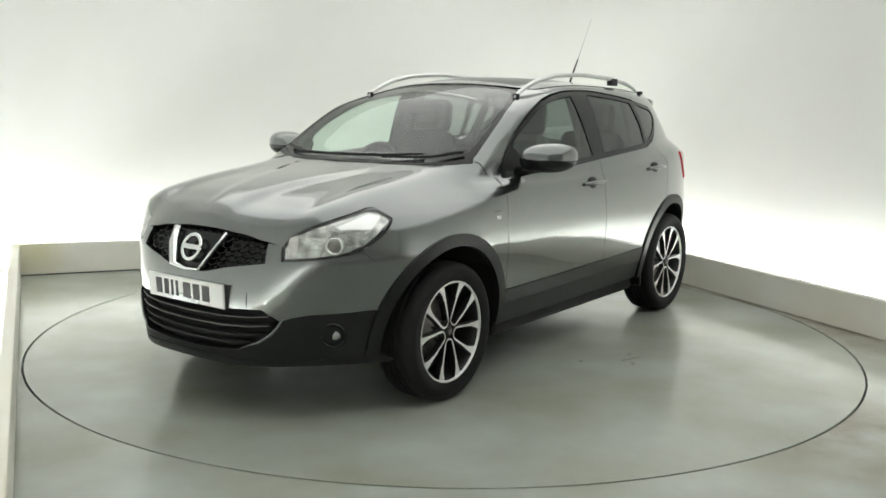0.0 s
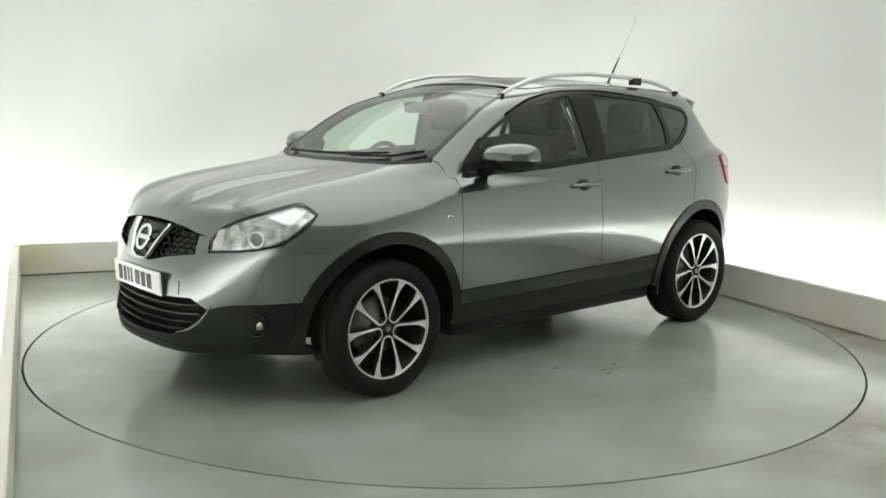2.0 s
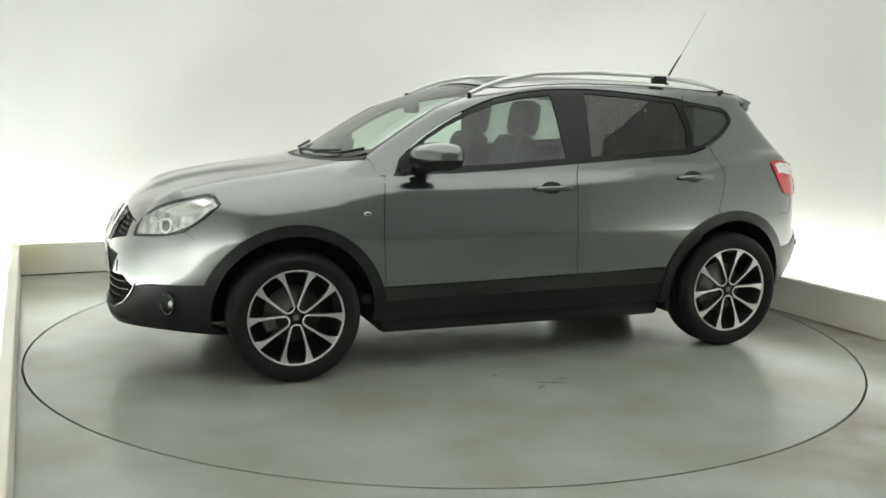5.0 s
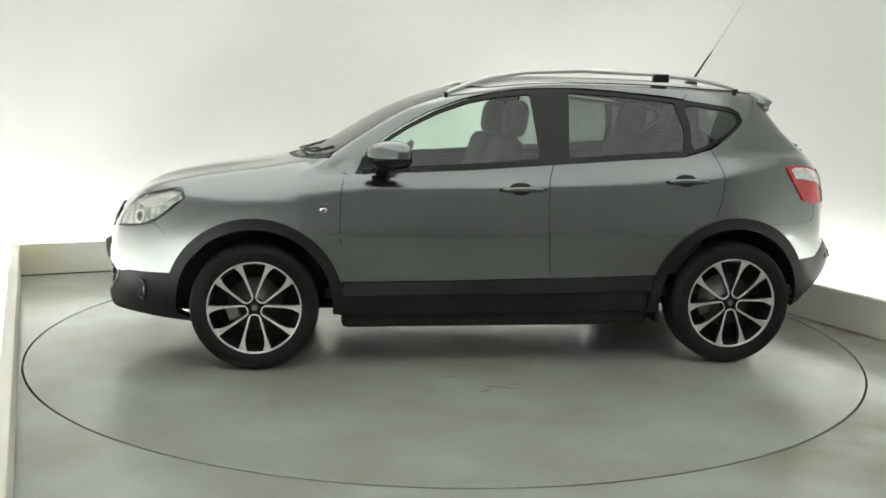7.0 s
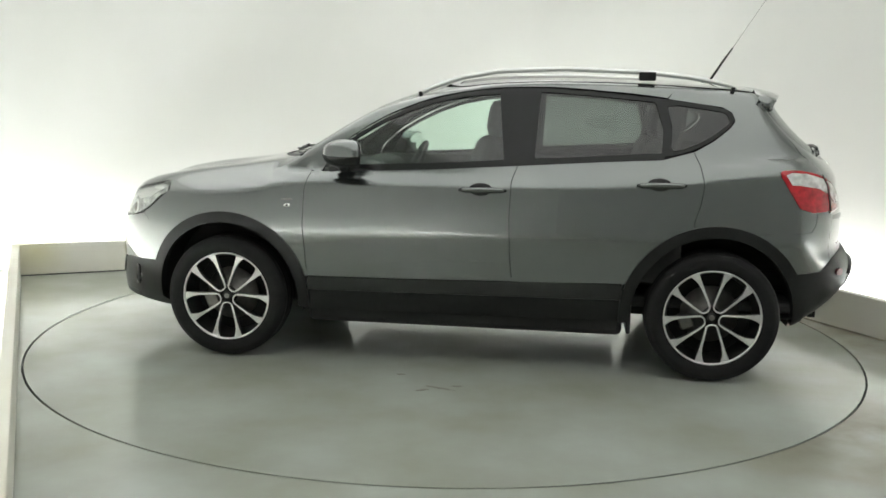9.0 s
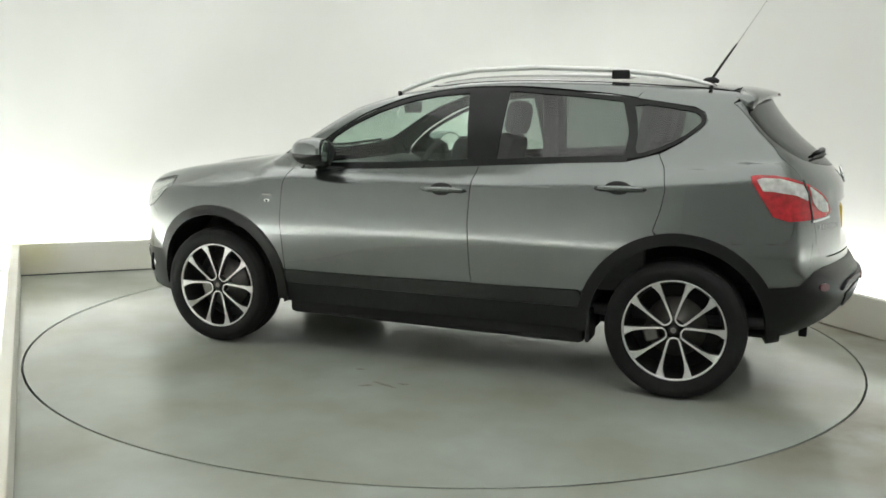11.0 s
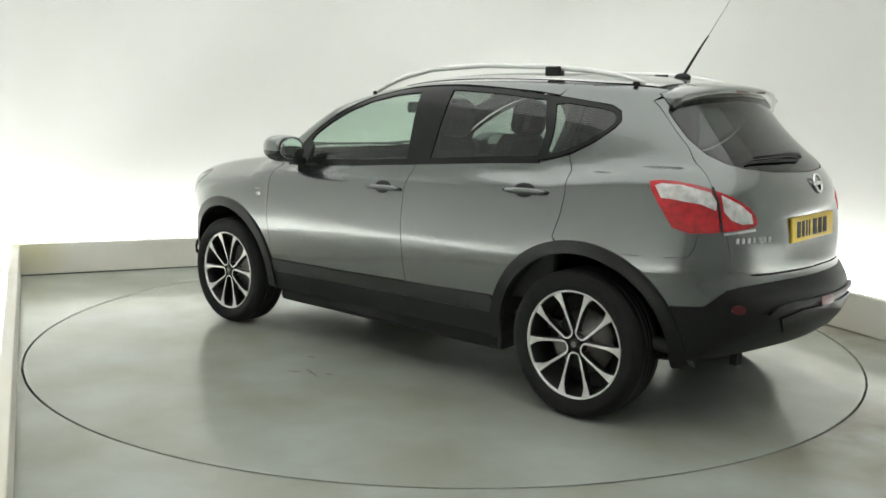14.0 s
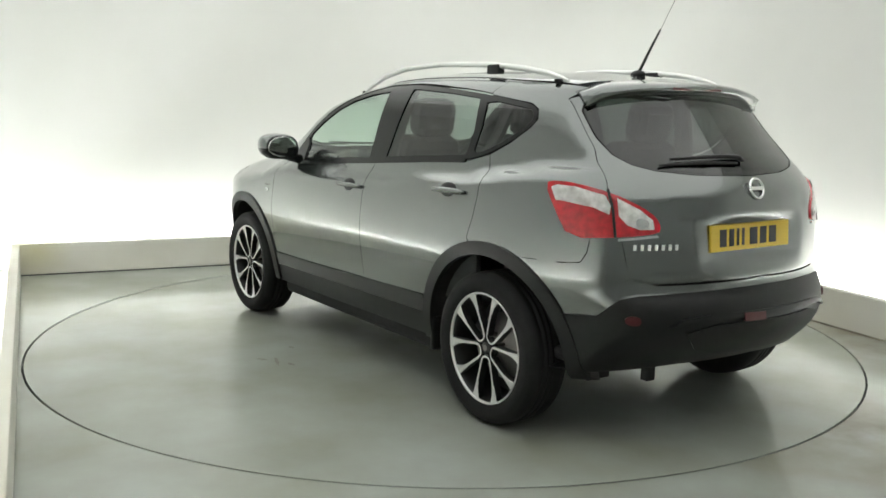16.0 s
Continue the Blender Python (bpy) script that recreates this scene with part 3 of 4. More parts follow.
panel("rear_reflector", rounded([(40.5, .60), (40.5, .565), (37, .56), (37, .598)]), back, DULL_RED, lift=.012, depth=.01, mirror=True, label="small round red reflector")
panel("diffuser", both([(0, .56), (18, .558), (26, .53), (23, .46), (16, .43), (0, .43)]), back, BLACK, lift=.012, depth=.02, label="black skid plate under the bumper")
# joint between quarter panel and bumper, under the lamp
for s in (1, -1):
    P = back([(76, .785), (66, .788), (56, .792), (51.5, .80), (50, .84), (49.5, .893)])
    part("bumper_joint", tube([(x, y * s, z) for x, y, z in P], .0016, 5), INK, car)
# rear lamps
TL = [(62.4, 1.105), (59.3, 1.115), (53.7, 1.112), (45.2, 1.08), (38.2, 1.034), (33.9, .99), (32.6, .95), (33.1, .921), (42.1, .908), (54.6, .896), (58.4, .993)]
rear_lamp = panel("rear_lamp", rounded(TL, 1), back, RED, step=.025, lift=.008, depth=.02, mirror=True, label="red and white wrap-around rear lamp")
panel("reversing_lens", [(60.2, 1.09), (58.5, 1.1), (53.5, 1.097), (46.5, 1.068), (45, 1.03), (45.2, .995), (49, 1.022), (56.3, 1.04), (58.5, 1.04)], back, WHITE_LENS, rear_lamp, .02, .012, .006, mirror=True, label="clear white lens")
panel("indicator_lens", [(43.6, 1.058), (38, 1.015), (34.8, .975), (34.4, .938), (38, .937), (41, .955), (43, .99)], back, WHITE_LENS, rear_lamp, .02, .012, .006, mirror=True, label="clear white lens")
panel("lamp_bulb", rounded([(39, .985), (39, .945), (35.8, .945), (35.8, .975)]), back, CHROME, rear_lamp, .015, .015, .006, mirror=True)
# added chrome sliver that draws the bright reflection below the lamp
panel("lamp_glint", [(43, .902), (38, .909), (33.4, .917), (33, .907), (38, .899), (43, .892)], back, CHROME, rear_lamp, .02, .006, .006, mirror=True, label="thin chrome strip standing in for a reflection under the lamp")
panel("lamp_seam", [(45.6, 1.09), (44.2, 1.02), (43.3, .905), (43.9, .905), (44.8, 1.02), (46.2, 1.09)], back, INK, rear_lamp, .03, .0125, .004, mirror=True)
# front bumper, grille and mouth
bumper_top = [(24.9, .80), (29.0, .796), (28.9, .786), (29.2, .73), (38, .741), (43.6, .753), (49.3, .774), (52.9, .732)]
side_edge = [(math.degrees(math.atan2(p[1], p[0] - 1.2)), p[2]) for p in side([(1.755, .655)] + arc(FW, ARCH, 31, 22, 3))]
bumper = [(0, .651), (6.5, .658), (13.3, .686), (19, .702), (24.9, .718)] + bumper_top + side_edge + SKIRT[::-1] + [(24.2, .519), (14.4, .511), (0, .509)]
panel("front_bumper", both(bumper), front, PAINT, step=.03, label="grey painted front bumper")
lip = [(math.degrees(math.atan2(p[1], p[0] - 1.2)), p[2]) for p in side(arc(FW, ARCH, 21, -4, 5))]
skirt = [(0, .322), (8, .324), (17.8, .331), (25.6, .387)] + SKIRT[:1] + SKIRT[1:] + lip + [(61, .25), (38, .262), (17, .27), (0, .28)]
panel("front_skirt", both(skirt), front, BLACK, step=.035, lift=.001, depth=.04, label="black plastic lower front bumper")
panel("front_lip", both([(0, .30), (17, .292), (30, .285), (40, .29), (40, .262), (17, .255), (0, .262)]), front, BLACK, lift=.004, depth=.03, label="black lower lip")

grille = panel("grille", both([(a * 1.03, .745 + (b - .745) * 1.06) for a, b in GRILLE]), front, GLOSS, lift=-.045, depth=.0, label="black honeycomb grille with a bright centre badge")
# honeycomb bars
def comb():
    bm = bmesh.new()
    for row in range(7):
        z = .668 + row * .027
        wide = float(np.interp(z, [.66, .70, .72, .80, .83], [7, 17, 24, 24, 14]))
        a = -wide
        pts = []
        k = 0
        while a <= wide:
            pts.append((a, z + (.006 if (k + row) % 2 else -.006)))
            a += 1.75
            k += 1
        if len(pts) < 3:
            continue
        P = front(pts)
        P = P - normals(P) * .022
        tube(P, .0042, 5, bm=bm)
        if row < 6:
            for k, p in enumerate(pts):
                if (k + row) % 2:
                    Q = front([p, (p[0], p[1] + .016)])
                    Q = Q - normals(Q) * .022
                    tube(Q, .0042, 4, bm=bm)
    return bm


part("honeycomb", comb(), GLOSS, grille)
panel("badge_plate", [(-9.5, .824), (10.5, .824), (4.5, .668), (-5.2, .672)], front, GLOSS, grille, lift=-.012, depth=.02, label="black plate behind the badge")
part("badge_wing", tube([p + n * .012 for p, n in zip(*(lambda P: (P, normals(P)))(front([(-10.5, .822), (-8.6, .76), (-5.5, .668), (0, .657), (4.5, .66)]))) ], [.02, .021, .022, .014, .008], 8, .55), CHROME, grille, "chrome V-shaped badge wing", smooth=True)
part("badge_wing", tube([p + n * .012 for p, n in zip(*(lambda P: (P, normals(P)))(front([(4.5, .66), (8, .74), (11, .823)])))], .007, 8, 1), CHROME, grille, "chrome V-shaped badge wing", smooth=True)


def badge(x, z, r, tilt, turn):
    """A bright ring with a bar across."""
    m = pose(x, 0, z, 0, tilt, turn)
    bm = bmesh.new()
    ring = [m @ Vector((0, r * math.cos(2 * math.pi * k / 28), r * math.sin(2 * math.pi * k / 28))) for k in range(29)]
    tube(ring, r * .17, 8, bm=bm)
    bar = box(-.006, .008, -r * 1.12, r * 1.12, -r * .2, r * .2, .003)
    bar.transform(m)
    tmp = bpy.data.meshes.new("bar")
    bar.to_mesh(tmp)
    bar.free()
    bm.from_mesh(tmp)
    bpy.data.meshes.remove(tmp)
    return bm


part("badge", badge(2.155, .755, .058, -22, 0), CHROME, grille, "round chrome badge", smooth=True)
part("badge", badge(-2.052, 1.092, .042, 18, 0), CHROME, tailgate, "round chrome badge", smooth=True)
mouth = panel("mouth", both([(a * 1.1, .42 + (b - .42) * 1.45) for a, b in MOUTH]), front, DARK, lift=-.07, depth=-.055, label="dark lower air intake")
for z0, w in ((.47, 27.5), (.43, 26.5), (.39, 25), (.355, 21)):
    bar = [(0, z0 + .006), (w * .6, z0 + .007), (w, z0 + .016), (w, z0 + .008), (w * .6, z0 - .002), (0, z0 - .004)]
    panel("slat", both(bar), front, DARK, mouth, lift=-.014, depth=.04)
for z0 in (.472, .43):
    P = front([(-26, z0 + .014), (-20, z0 + .006), (-12, z0 + .001), (0, z0), (12, z0 + .001), (20, z0 + .006), (26, z0 + .014)])
    part("bright_strip", tube([p - n * .008 for p, n in zip(P, normals(P))], .002, 6), STEEL, mouth, "thin bright strip")
panel("tow_cover", [(16.4, .528), (16.4, .588), (20.4, .588), (20.4, .528)], front, PAINT, lift=.003, depth=.008, label="square towing-eye cover")
for a in (-1, 1):
    P = front([(29.8 * a, .484), (28.4 * a, .445), (26.6 * a, .408), (23.5 * a, .37), (19 * a, .343)])
    part("mouth_edge", tube([p + n * .003 for p, n in zip(P, normals(P))], [.004, .007, .008, .007, .004], 8), PAINT, mouth, "grey painted edge of the air intake", smooth=True)
for a in (-1, 1):
    part("fog_lamp", lathe([(.0, .002), (.02, .0), (.03, -.01), (.036, -.02)], 20, Matrix.Translation(front([(42.2 * a, .404)])[0]) @ pose(0, 0, 0, 0, 0, -58 if a > 0 else -122)), REFLECT, car, "small round fog lamp", smooth=True)
    part("fog_surround", tube([Vector(front([(42.2 * a, .404)])[0]) + pose(0, 0, 0, 0, 0, -58 if a > 0 else -122) @ Vector((.052 * math.cos(k * math.pi / 12), .006, .052 * math.sin(k * math.pi / 12))) for k in range(25)], .009, 8), GLOSS, car, smooth=True)
# headlamps
hl = panel("headlamp", LAMP, front, INK, step=.025, lift=-.012, depth=.02, mirror=True, label="clear swept-back headlamp with silver reflectors")
for pane in panel("headlamp_lens", LAMP, front, LENS, hl, .03, .002, .004, mirror=True, label="clear lens"):
    pane.visible_shadow = False
panel("lamp_mask", [(58.0, .903), (54.5, .84), (49.3, .783), (45.5, .768), (47, .782), (50.5, .805), (54, .85), (56, .885)], front, GLOSS, hl, .02, -.006, .01, mirror=True)
panel("reflector", inset(LAMP, .008, front), front, REFLECT, hl, .02, -.0085, .006, mirror=True, label="silver reflector bowl")
panel("side_reflector", [(55.5, .925), (52, .935), (46, .905), (41, .87), (46, .85), (52, .87)], front, CHROME, hl, .02, -.005, .006, mirror=True)
panel("inner_reflector", [(30.4, .75), (30.6, .83), (33, .845), (33, .752)], front, WHITE_LENS, hl, .02, -.005, .006, mirror=True)
for k, s in enumerate((1, -1)):
    c = Vector(front([(42.5 * s, .80)])[0])
    n = Vector(normals(np.array([c]))[0])
    turn = (-n).to_track_quat("-Y", "Z").to_matrix().to_4x4()
    part("projector", lathe([(.0, -.001), (.012, -.002), (.022, -.006), (.026, -.012)], 24, Matrix.Translation(c) @ n.to_track_quat("Y", "Z").to_matrix().to_4x4()), STEEL, hl[k], "round projector", smooth=True)
    part("projector_ring", lathe([(.022, -.012), (.03, -.004), (.034, -.002), (.040, -.004), (.043, -.014)], 24, Matrix.Translation(c) @ n.to_track_quat("Y", "Z").to_matrix().to_4x4()), CHROME, hl[k], smooth=True)
    for dz in (0, .022, .044):
        a = front([(36.2 * s, .79 + dz), (39.2 * s, .785 + dz)])
        part("reflector_fin", tube([p - q * .006 for p, q in zip(a, normals(a))], .0035, 6), CHROME, hl[k])
# cladding along the sill and round the arches
panel("door_cladding", [(.846, .474), (.3, .480), (-.262, .493), (-.84, .506), (-.872, .42), (.852, .40)], side, CLAD, lift=.004, mirror=True, label="black plastic door cladding")
panel("sill", [(.87, .396), (-.88, .414), (-.885, .30), (.865, .285)], side, BLACK, lift=-.006, depth=.08, mirror=True, label="black plastic sill")
for nm, cx in (("front_arch", FW), ("rear_arch", RW)):
    band = arc(cx, ARCH + (.018 if cx > 0 else .030), -6, 186, 30) + arc(cx, ARCH - (.04 if cx > 0 else .03), 186, -6, 30)
    panel(nm, band, side, BLACK, step=.03, lift=.010, depth=.035, mirror=True, label="black plastic wheel arch trim")
    def liner(cx=cx):
        bm = bmesh.new()
        pr = [(cx + (ARCH - .02) * math.cos(radians(a)), .345 + (ARCH - .02) * math.sin(radians(a))) for a in range(-10, 191, 10)]
        for y0, y1 in ((.865, .5),):
            a = [bm.verts.new((x, max(.6, min(y0, float(side([(x, z)])[0, 1]) - .012)), z)) for x, z in pr]
            b = [bm.verts.new((x, y1, z)) for x, z in pr]
            for k in range(len(pr) - 1):
                bm.faces.new((a[k], a[k + 1], b[k + 1], b[k]))
            bm.faces.new(b)
        return bm
    mirrored("wheel_housing", liner, DARK)
# mudflaps
mirrored("mudflap", lambda: box(-.90, -.878, .68, .85, .235, .40, .008), BLACK)
# belly
part("underbody", box(-.86, .86, -.80, .80, .21, .34, .03), DARK, car)
part("engine_tray", box(.86, 1.86, -.5, .5, .25, .38, .03), DARK, car)
part("boot_floor", box(-1.84, -.86, -.55, .55, .44, .55, .03), DARK, car)
part("tow_bracket", box(-1.93, -1.89, .42, .47, .29, .45, .006), DARK, car)
# door handles
for nm, x0, z0, par in (("door_handle", -.10, .976, fdoor), ("door_handle", -1.02, 1.027, rdoor)):
    def cup(x0=x0, z0=z0):
        y = float(side([(x0, z0)])[0, 1])
        bm = ball(pose(x0 + .01, y - .010, z0 - .004) @ Matrix.Diagonal((.068, .021, .040, 1)))
        return bm
    def grip(x0=x0, z0=z0):
        pts = [(x0 + .122, z0 - .002), (x0 + .09, z0), (x0 + .03, z0 + .003), (x0 - .04, z0 + .004), (x0 - .10, z0 + .003), (x0 - .124, z0)]
        P = side(pts)
        P[:, 1] += [.004, .022, .03, .03, .026, .004]
        return tube(P, [.008, .012, .0135, .0135, .012, .007], 10, 1.0)
    mirrored("handle_cup", cup, BLACK, par, "dark handle recess", True)
    mirrored(nm, grip, PAINT, par, "", True)
# door mirrors
def mirror_shell():
    bm = bmesh.new()
    bmesh.ops.create_uvsphere(bm, u_segments=24, v_segments=16, radius=1)
    for v in bm.verts:
        x, y, z = v.co
        v.co = (.61 + .125 * (x if x > -.5 else -.5) - .04 * y, .96 + .132 * math.copysign(abs(y) ** .75, y), 1.152 + .075 * math.copysign(abs(z) ** .8, z) + .008 * y)
    bmesh.ops.bisect_plane(bm, geom=bm.verts[:] + bm.edges[:] + bm.faces[:], plane_co=(0, 0, 1.142), plane_no=(0, 0, 1), clear_inner=True)
    return bm


def mirror_base():
    bm = bmesh.new()
    bmesh.ops.create_uvsphere(bm, u_segments=24, v_segments=16, radius=1)
    for v in bm.verts:
        x, y, z = v.co
        v.co = (.61 + .128 * (x if x > -.52 else -.52) - .04 * y, .957 + .133 * math.copysign(abs(y) ** .75, y), 1.15 + .077 * math.copysign(abs(z) ** .8, z) + .008 * y)
    bmesh.ops.bisect_plane(bm, geom=bm.verts[:] + bm.edges[:] + bm.faces[:], plane_co=(0, 0, 1.1435), plane_no=(0, 0, 1), clear_outer=True)
    tube([(.655, .80, 1.07), (.65, .87, 1.085), (.64, .95, 1.10)], [.05, .04, .035], 10, .6, bm)
    return bm


shell = mirrored("door_mirror", mirror_shell, PAINT, None, "grey door mirror with a black foot", True)
mirrored("mirror_foot", mirror_base, GLOSS, shell, "black lower half and foot", True)
mirrored("mirror_glass", lambda: ball(pose(.542, .96, 1.15, 0, 0, 18) @ Matrix.Diagonal((.003, .113, .06, 1))), MIRROR, shell, "silvered mirror glass", True)
panel("mirror_triangle", [(.775, 1.062), (.60, 1.068), (.585, 1.16), (.64, 1.205), (.745, 1.115)], side, BLACK, lift=.006, mirror=True)
# roof rails, aerial, spoiler
def rail():
    xs = [.30, .26, .18, .05, -.15, -.5, -.9, -1.15, -1.3, -1.38, -1.42]
    hs = [.002, .016, .034, .054, .064, .066, .060, .048, .03, .014, .002]
    P = top([(x, .545 - max(0, -x - 1.1) * .12) for x in xs])
    P[:, 2] += hs
    return tube(P, [.008, .012, .015, .016, .016, .016, .016, .016, .014, .011, .007], 10, .85)


rails = mirrored("roof_rail", rail, SILVER, None, "silver roof rail on black feet", True)
for x0, w in ((-.945, .045), (.285, .011), (-1.395, .010)):
    def foot(x0=x0, w=w):
        z = float(top([(x0, .545)])[0, 2])
        return box(x0 - w, x0 + w, .525, .565, z + (.016 if -1.2 < x0 < -.5 else -.004), z + (.062 if -1.2 < x0 < -.5 else .018), .006)
    mirrored("rail_foot", foot, BLACK, rails, "black rail foot")
za = float(top([(-1.345, 0)])[0, 2])
aerial = part("aerial", ball(pose(-1.345, 0, za + .008) @ Matrix.Diagonal((.045, .022, .022, 1))), BLACK, car, "black whip aerial leaning back", smooth=True)
part("aerial_rod", tube([(-1.35, 0, za + .02), (-1.43, 0, za + .15), (-1.47, 0, za + .21)], [.008, .006, .004], 8), BLACK, aerial)
part("aerial_tip", tube([(-1.47, 0, za + .21), (-1.66, 0, za + .52)], [.0014, .0009], 6), STEEL, aerial)


def spoiler():
    bm = bmesh.new()
    rows = []
    for k in range(25):
        y = -.558 + 1.116 * k / 24
        e = abs(y) / .558
        base = top([(-1.50 - .02 * (1 - e), min(abs(y), .53))])[0]
        zt = float(base[2]) - .03 * e ** 6
        tip = -1.715 + .11 * e ** 2.2
        z_tip = 1.512 - .02 * e * e - .045 * e ** 5
        sec = [(-1.50, zt + .005), (-1.58, zt * .55 + z_tip * .45 + .012), (-1.65 + .03 * e, zt * .25 + z_tip * .75 + .012), (tip, z_tip), (tip + .004, z_tip - .018), (-1.63 + .03 * e, z_tip - .034), (-1.56, z_tip - .04)]
        rows.append([bm.verts.new((x, y, z)) for x, z in sec])
    for a, b in zip(rows, rows[1:]):
        for j in range(len(a)):
            bm.faces.new((a[j - 1], a[j], b[j], b[j - 1]))
    bm.faces.new(rows[0][::-1])
    bm.faces.new(rows[-1])
    return bm


sp = part("spoiler", spoiler(), PAINT, car, "grey painted roof spoiler with a red stop lamp", smooth=True)
part("stop_lamp", box(-1.712, -1.70, -.16, .16, 1.496, 1.507, .003), DULL_RED, sp, "dark red stop lamp")
# wipers
def on_rear(pts, off):
    P = rear(pts)
    return [p + n * o for p, n, o in zip(P, normals(P), off)]


wiper = part("wiper", tube(on_rear([(-.03, 1.198), (.0, 1.205), (.10, 1.208), (.24, 1.205), (.36, 1.2)], [.008, .016, .018, .016, .014]), [.014, .017, .014, .011, .007], 10, .7), BLACK, tailgate, "black rear wiper arm", smooth=True)
part("wiper_blade", tube(on_rear([(.02, 1.187), (.2, 1.19), (.42, 1.182)], [.008, .009, .008]), [.006, .009, .005], 6), BLACK, wiper)
for pts in ([(1.03, -.45), (1.09, -.1), (1.06, .2), (.98, .42)], [(.93, -.60), (1.05, -.35), (1.1, -.05)], [(.905, .62), (1.0, .47), (1.085, .22)]):
    P = top(pts)
    P[:, 2] += .018
    part("wiper", tube(P, [.010] + [.008] * (len(pts) - 2) + [.006], 6), BLACK, car)
cowl = [(1.166, 0), (1.153, .15), (1.123, .33), (1.078, .45), (.988, .61), (.93, .695), (.905, .685), (.964, .592), (1.062, .422), (1.1, .322), (1.142, 0)]
panel("cowl", [(a, b) for a, b in cowl] + [(a, -b) for a, b in reversed(cowl[1:-1])], top, BLACK, lift=.002, depth=.02, label="black plastic cowl")
# number plates
def number_plate(name, m, mat, label, parent=car):
    ob = part(name, box(-.26, .26, -.0055, .0055, -.0555, .0555, .004), mat, parent, label, m)
    x = -.205
    for w in (.042, .03, .016, .016, 0, .05, .044, .048):
        if w:
            part("bar", box(x, x + w, -.0075, -.005, -.036, .036), INK, ob)
        x += w + .018
    return ob


number_plate("number_plate", pose(2.194, 0, .563, 0, 0, 90) @ pose(0, 0, 0, 3, 0, 0), WHITE, "white front number plate with dark bars")
plate_x = float(rear([(.018, .893)])[0, 0]) + .045
number_plate("number_plate", pose(plate_x, .018, .893, 0, 0, -90) @ pose(0, 0, 0, -4, 0, 0), YELLOW, "yellow rear number plate with dark bars", tailgate)
for k in range(7):
    P = rear([(.60 - .027 * k, .879), (.602 - .027 * k, .856)])
    part("name_bar", tube([p + n * .001 for p, n in zip(P, normals(P))], .007, 6), SILVER, tailgate, "small bright bar of the name strip")
for s in (1, -1):
    p = side([(.955, .861), (.957, .896)])
    part("wing_badge", ball(pose(.955, s * (p[0, 1] + .001), .861) @ Matrix.Diagonal((.02, .004, .011, 1))), CHROME, car, "small bright oval badge", smooth=True)
    part("badge_centre", ball(pose(.955, s * (p[0, 1] + .004), .861) @ Matrix.Diagonal((.009, .003, .006, 1))), SATIN, car, smooth=True)
    part("wing_badge", box(.93, .985, s * (p[1, 1] + .001) - .003, s * (p[1, 1] + .001) + .003, .890, .898), STEEL, car, "small bright badge")

# ---- wheels ----
def spoke():
    """One pair of spokes round a closed petal-shaped pocket, about the y axis, the pocket pointing up."""
    bm = bmesh.new()
    line = [(.027, .054, .0068), (.035, .078, .0068), (.046, .12, .0072), (.0565, .16, .0085), (.063, .19, .0115), (.066, .212, .017), (.067, .232, .0235), (.066, .247, .028)]
    for s in (1, -1):
        rows = []
        for x, r, w in line:
            y = .026 + .012 * (r - .05) / .2
            row = []
            for d, e in ((-w, -.003), (-w * .86, 0), (w * .86, 0), (w, -.003), (w * .85, -.035), (-w * .85, -.035)):
                px, pz = s * (x + d), r
                far = max(1.0, math.hypot(px, pz) / .2495)
                row.append(bm.verts.new((px / far, y + e, pz / far)))
            rows.append(row)
        for a, b in zip(rows, rows[1:]):
            for j in range(6):
                bm.faces.new((a[j - 1], a[j], b[j], b[j - 1]))
        bm.faces.new(rows[0])
        bm.faces.new(rows[-1])
    bend = [(-.028, .056), (-.023, .047), (-.012, .041), (0, .039), (.012, .041), (.023, .047), (.028, .056)]
    tube([(x, .021, z) for x, z in bend], .0078, 8, .8, bm)
    return bm


SPOKE = mesh("spoke", spoke(), ALLOY)
SPOKE.materials.append(POCKET)            # only the outer face is machined bright
for f in SPOKE.polygons:
    f.material_index = 0 if f.normal.y > .4 else 1
tyre_profile = [(.25, -.095), (.27, -.108), (.305, -.112), (.328, -.104), (.339, -.09), (.344, -.06), (.345, -.03), (.338, -.028), (.338, -.022), (.345, -.02), (.345, -.002), (.338, 0), (.338, .005),
                (.345, .007), (.345, .028), (.338, .03), (.338, .035), (.344, .037), (.343, .07), (.336, .092), (.326, .103), (.318, .106), (.316, .109), (.30, .112), (.27, .108), (.252, .095), (.247, .09)]
TYRE = mesh("tyre", lathe(tyre_profile, 72), RUBBER, True)
BARREL = mesh("wheel", lathe([(.262, .09), (.252, .094), (.246, .09), (.238, .07), (.225, .03), (.222, -.08)], 64), POCKET, True)
LIP = mesh("rim_lip", lathe([(.252, .090), (.2525, .097), (.249, .099), (.243, .096), (.2415, .088)], 64), ALLOY, True)
BACK = mesh("brake_disc", lathe([(.0, -.01), (.06, -.008), (.065, -.03), (.15, -.03), (.152, -.045)], 40), STEEL, True)
BACKING = mesh("backing_plate", lathe([(.0, -.06), (.225, -.06)], 32), DARK)
CAP = mesh("hub_cap", lathe([(.0, .016), (.02, .016), (.027, .012), (.03, 0), (.044, -.004), (.05, -.02)], 28), POCKET, True)
CALIPER = mesh("caliper", box(-.04, .04, -.06, .01, .09, .165, .01), STEEL)
BOLT = mesh("bolt", lathe([(.0, .008), (.008, .008), (.009, 0), (.01, -.02)], 8), STEEL)


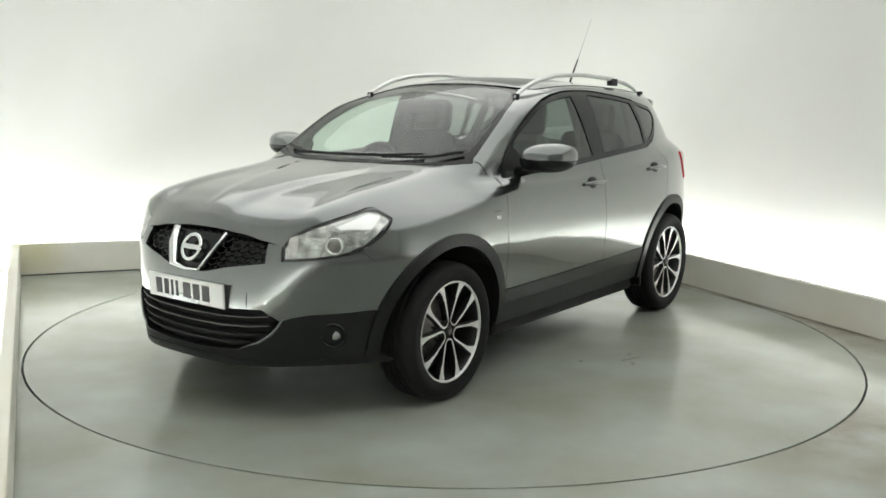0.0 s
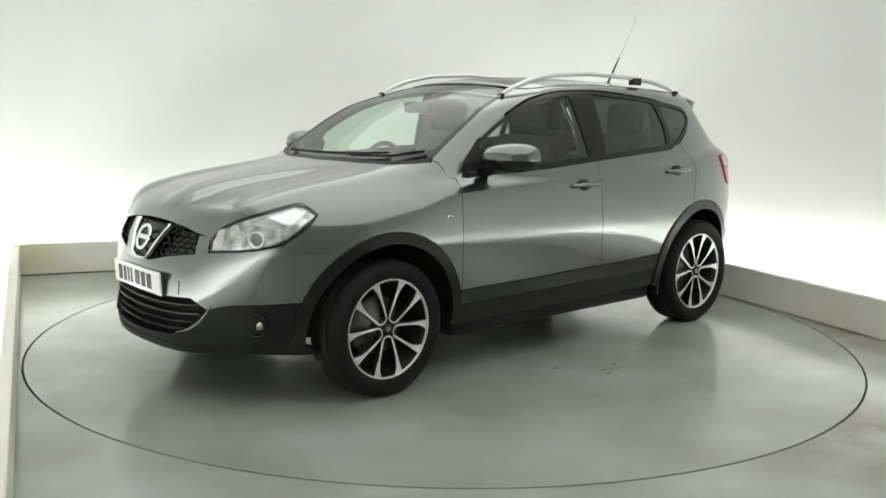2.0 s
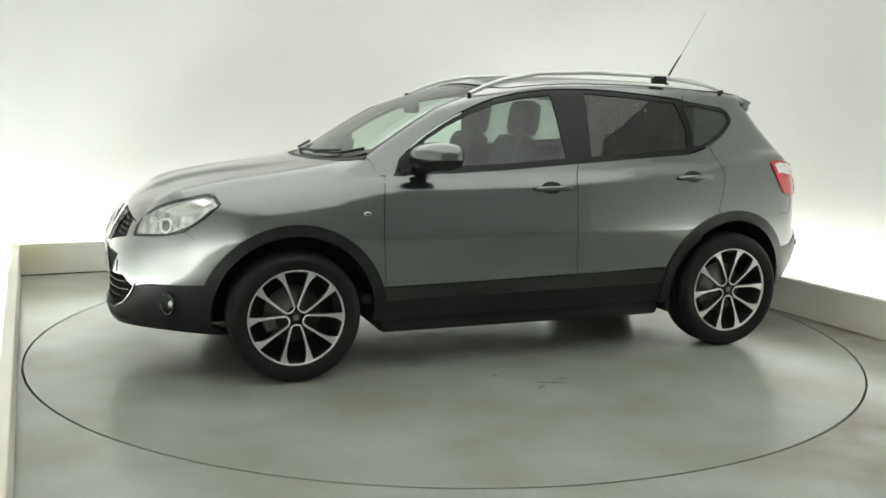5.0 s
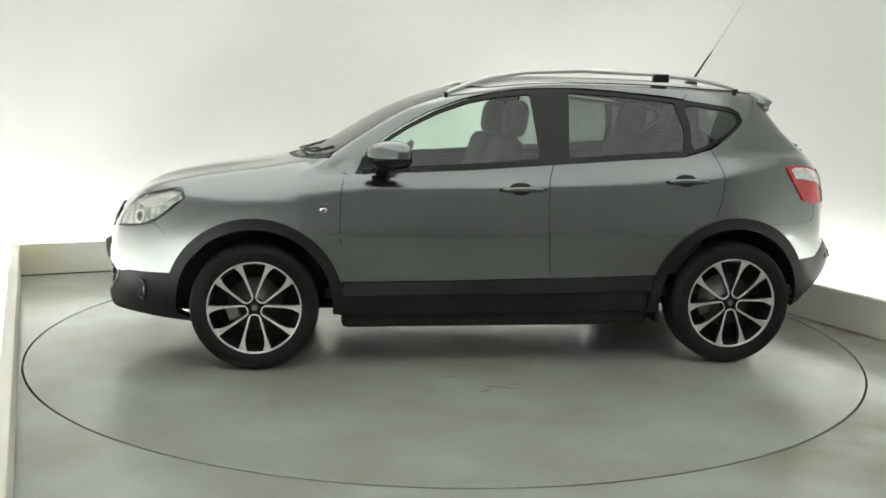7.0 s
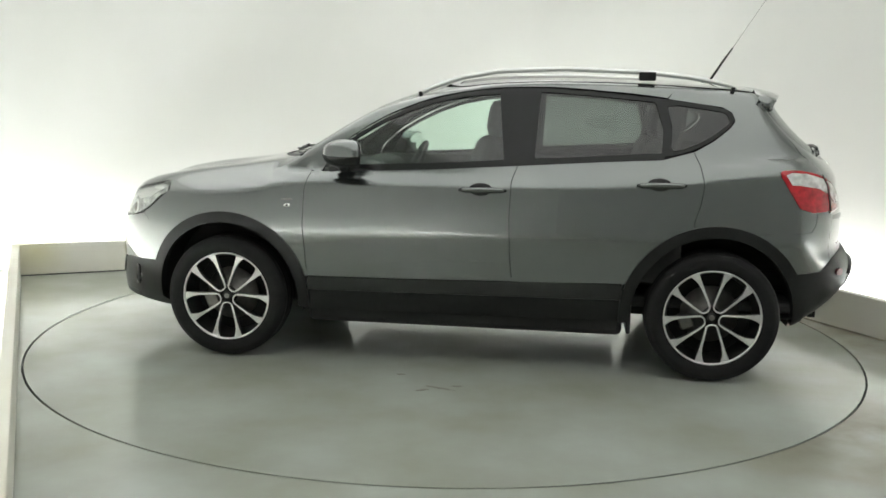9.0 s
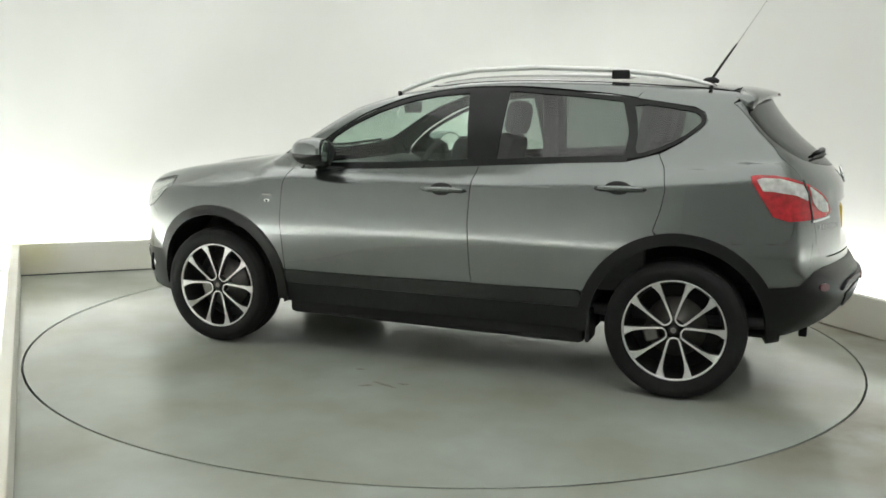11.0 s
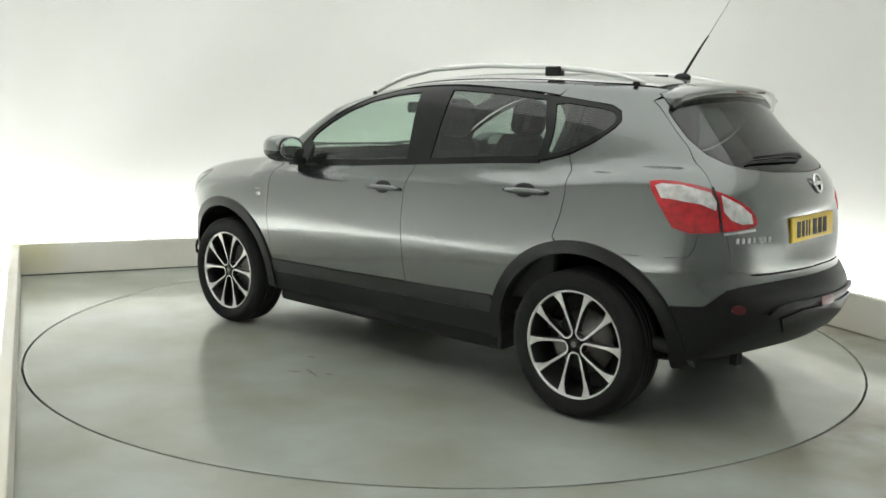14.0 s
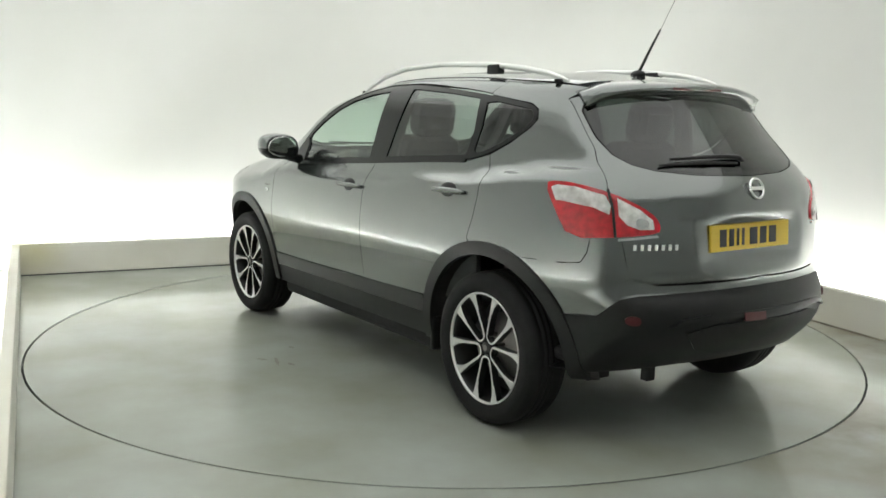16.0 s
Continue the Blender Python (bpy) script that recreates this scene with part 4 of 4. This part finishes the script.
def wheel(x, s, turn):
    w = part("wheel", BARREL, POCKET, car, "black and machined alloy wheel with ten spokes", pose(x, s * .765, .345 if x < 0 else .338, 0, 0, 0 if s > 0 else 180))
    if x > 0:
        w.scale = (.98, 1, .98)
    part("tyre", TYRE, RUBBER, w, "black road tyre")
    part("rim_lip", LIP, ALLOY, w)
    part("brake_disc", BACK, STEEL, w, m=pose(0, .02, 0))
    part("backing_plate", BACKING, DARK, w)
    part("caliper", CALIPER, STEEL, w, m=pose(0, 0, 0, 0, 110, 0))
    part("hub_cap", CAP, POCKET, w, m=pose(0, .068, 0))
    part("cap_badge", ball(pose(0, .085, 0) @ Matrix.Diagonal((.015, .003, .015, 1)), 12), STEEL, w)
    for k in range(5):
        part("spoke", SPOKE, ALLOY, w, "machined alloy spoke pair", pose(0, .055, 0, 0, turn + 72 * k, 0))
        part("bolt", BOLT, STEEL, w, m=pose(0, .04, 0, 0, turn + 36 + 72 * k, 0) @ pose(0, 0, .057))


for x, turn in ((FW, 180), (RW, 183.5)):
    wheel(x, 1, turn)
    wheel(x, -1, turn + 20)

# ---- the cabin ----
part("cabin_floor", box(-1.75, .95, -.74, .74, .36, .42, .02), TRIM, car)
bm = box(.52, 1.02, -.70, .70, .78, 1.0, .06)
box(.60, .98, -.69, .69, .94, 1.045, .04, bm)
dash = part("dashboard", bm, TRIM, car, "dark moulded dashboard", smooth=False)
part("instrument_hood", ball(pose(.66, -.36, 1.03) @ Matrix.Diagonal((.12, .2, .055, 1))), TRIM, dash, smooth=True)
part("centre_console", box(-.25, .62, -.13, .13, .42, .74, .04), TRIM, car)
m = pose(.47, -.36, 1.0, 0, -26, 0)
wheel_ring = [m @ Vector((0, .185 * math.cos(2 * math.pi * k / 32), .185 * math.sin(2 * math.pi * k / 32))) for k in range(33)]
sw = part("steering_wheel", tube(wheel_ring, .016, 8), TRIM, car, "dark leather steering wheel", smooth=True)
bm = box(-.02, .03, -.06, .06, -.05, .05, .015)
box(-.01, .012, -.18, .18, -.016, .016, .004, bm)
box(-.01, .012, -.015, .015, -.18, 0, .004, bm)
bm.transform(m)
part("wheel_boss", bm, GLOSS, sw)


def seat(x, y, wide):
    """A padded front seat or a part of the rear bench."""
    s = part("seat", (lambda b: (b.transform(pose(x, y, .60, 0, -7, 0)), b)[1])(box(-.26, .27, -wide, wide, -.09, .09, .05)), CLOTH, car, "dark cloth seat")
    bm = box(-.075, .075, -wide * .96, wide * .96, 0, .65, .06)
    for v in bm.verts:
        v.co.y *= 1 - .22 * max(0, v.co.z - .3) / .32
    bm.transform(pose(x - .26, y, .62, 0, -17, 0))
    part("seat_back", bm, CLOTH, s)
    bm = box(-.062, .062, -.135, .135, 0, .215, .055)
    bm.transform(pose(x - .465, y, 1.235, 0, -9, 0))
    part("headrest", bm, CLOTH, s)
    part("headrest_post", tube([(x - .46, y - .05, 1.2), (x - .475, y - .05, 1.3)], .007, 6), CHROME, s)
    part("headrest_post", tube([(x - .46, y + .05, 1.2), (x - .475, y + .05, 1.3)], .007, 6), CHROME, s)


for y in (.36, -.36):
    seat(.335, y, .25)
    seat(-.62, y, .30)
mirrored("door_lining", lambda: box(-1.15, .75, .755, .79, .5, 1.075, .01), TRIM)
part("parcel_shelf", box(-1.75, -1.2, -.6, .6, 1.04, 1.07, .01), TRIM, car)
part("inner_mirror", box(.42, .45, -.12, .12, 1.36, 1.43, .015), TRIM, car, "dark rear-view mirror")
mirrored("pillar_lining", lambda: tube([(-.27, .72, 1.08), (-.28, .66, 1.3), (-.29, .585, 1.49)], .05, 8, .6), TRIM)
mirrored("pillar_lining", lambda: tube([(-1.05, .70, 1.12), (-1.1, .63, 1.3), (-1.12, .56, 1.48)], .05, 8, .6), TRIM)
roof_in = [(.06, .45), (.06, -.45), (-1.5, -.43), (-1.5, .43)]
panel("headlining", roof_in, top, CLOTH, step=.08, lift=-.03, depth=0)


def motions():
    off = pose(-.193, -.011, 0)
    walk(turntable, [(t, pose(0, 0, 0, 0, 0, a)) for t, a in TURN])
    walk(car, [(t, pose(0, 0, 0, 0, 0, a) @ off) for t, a in TURN])


motions()
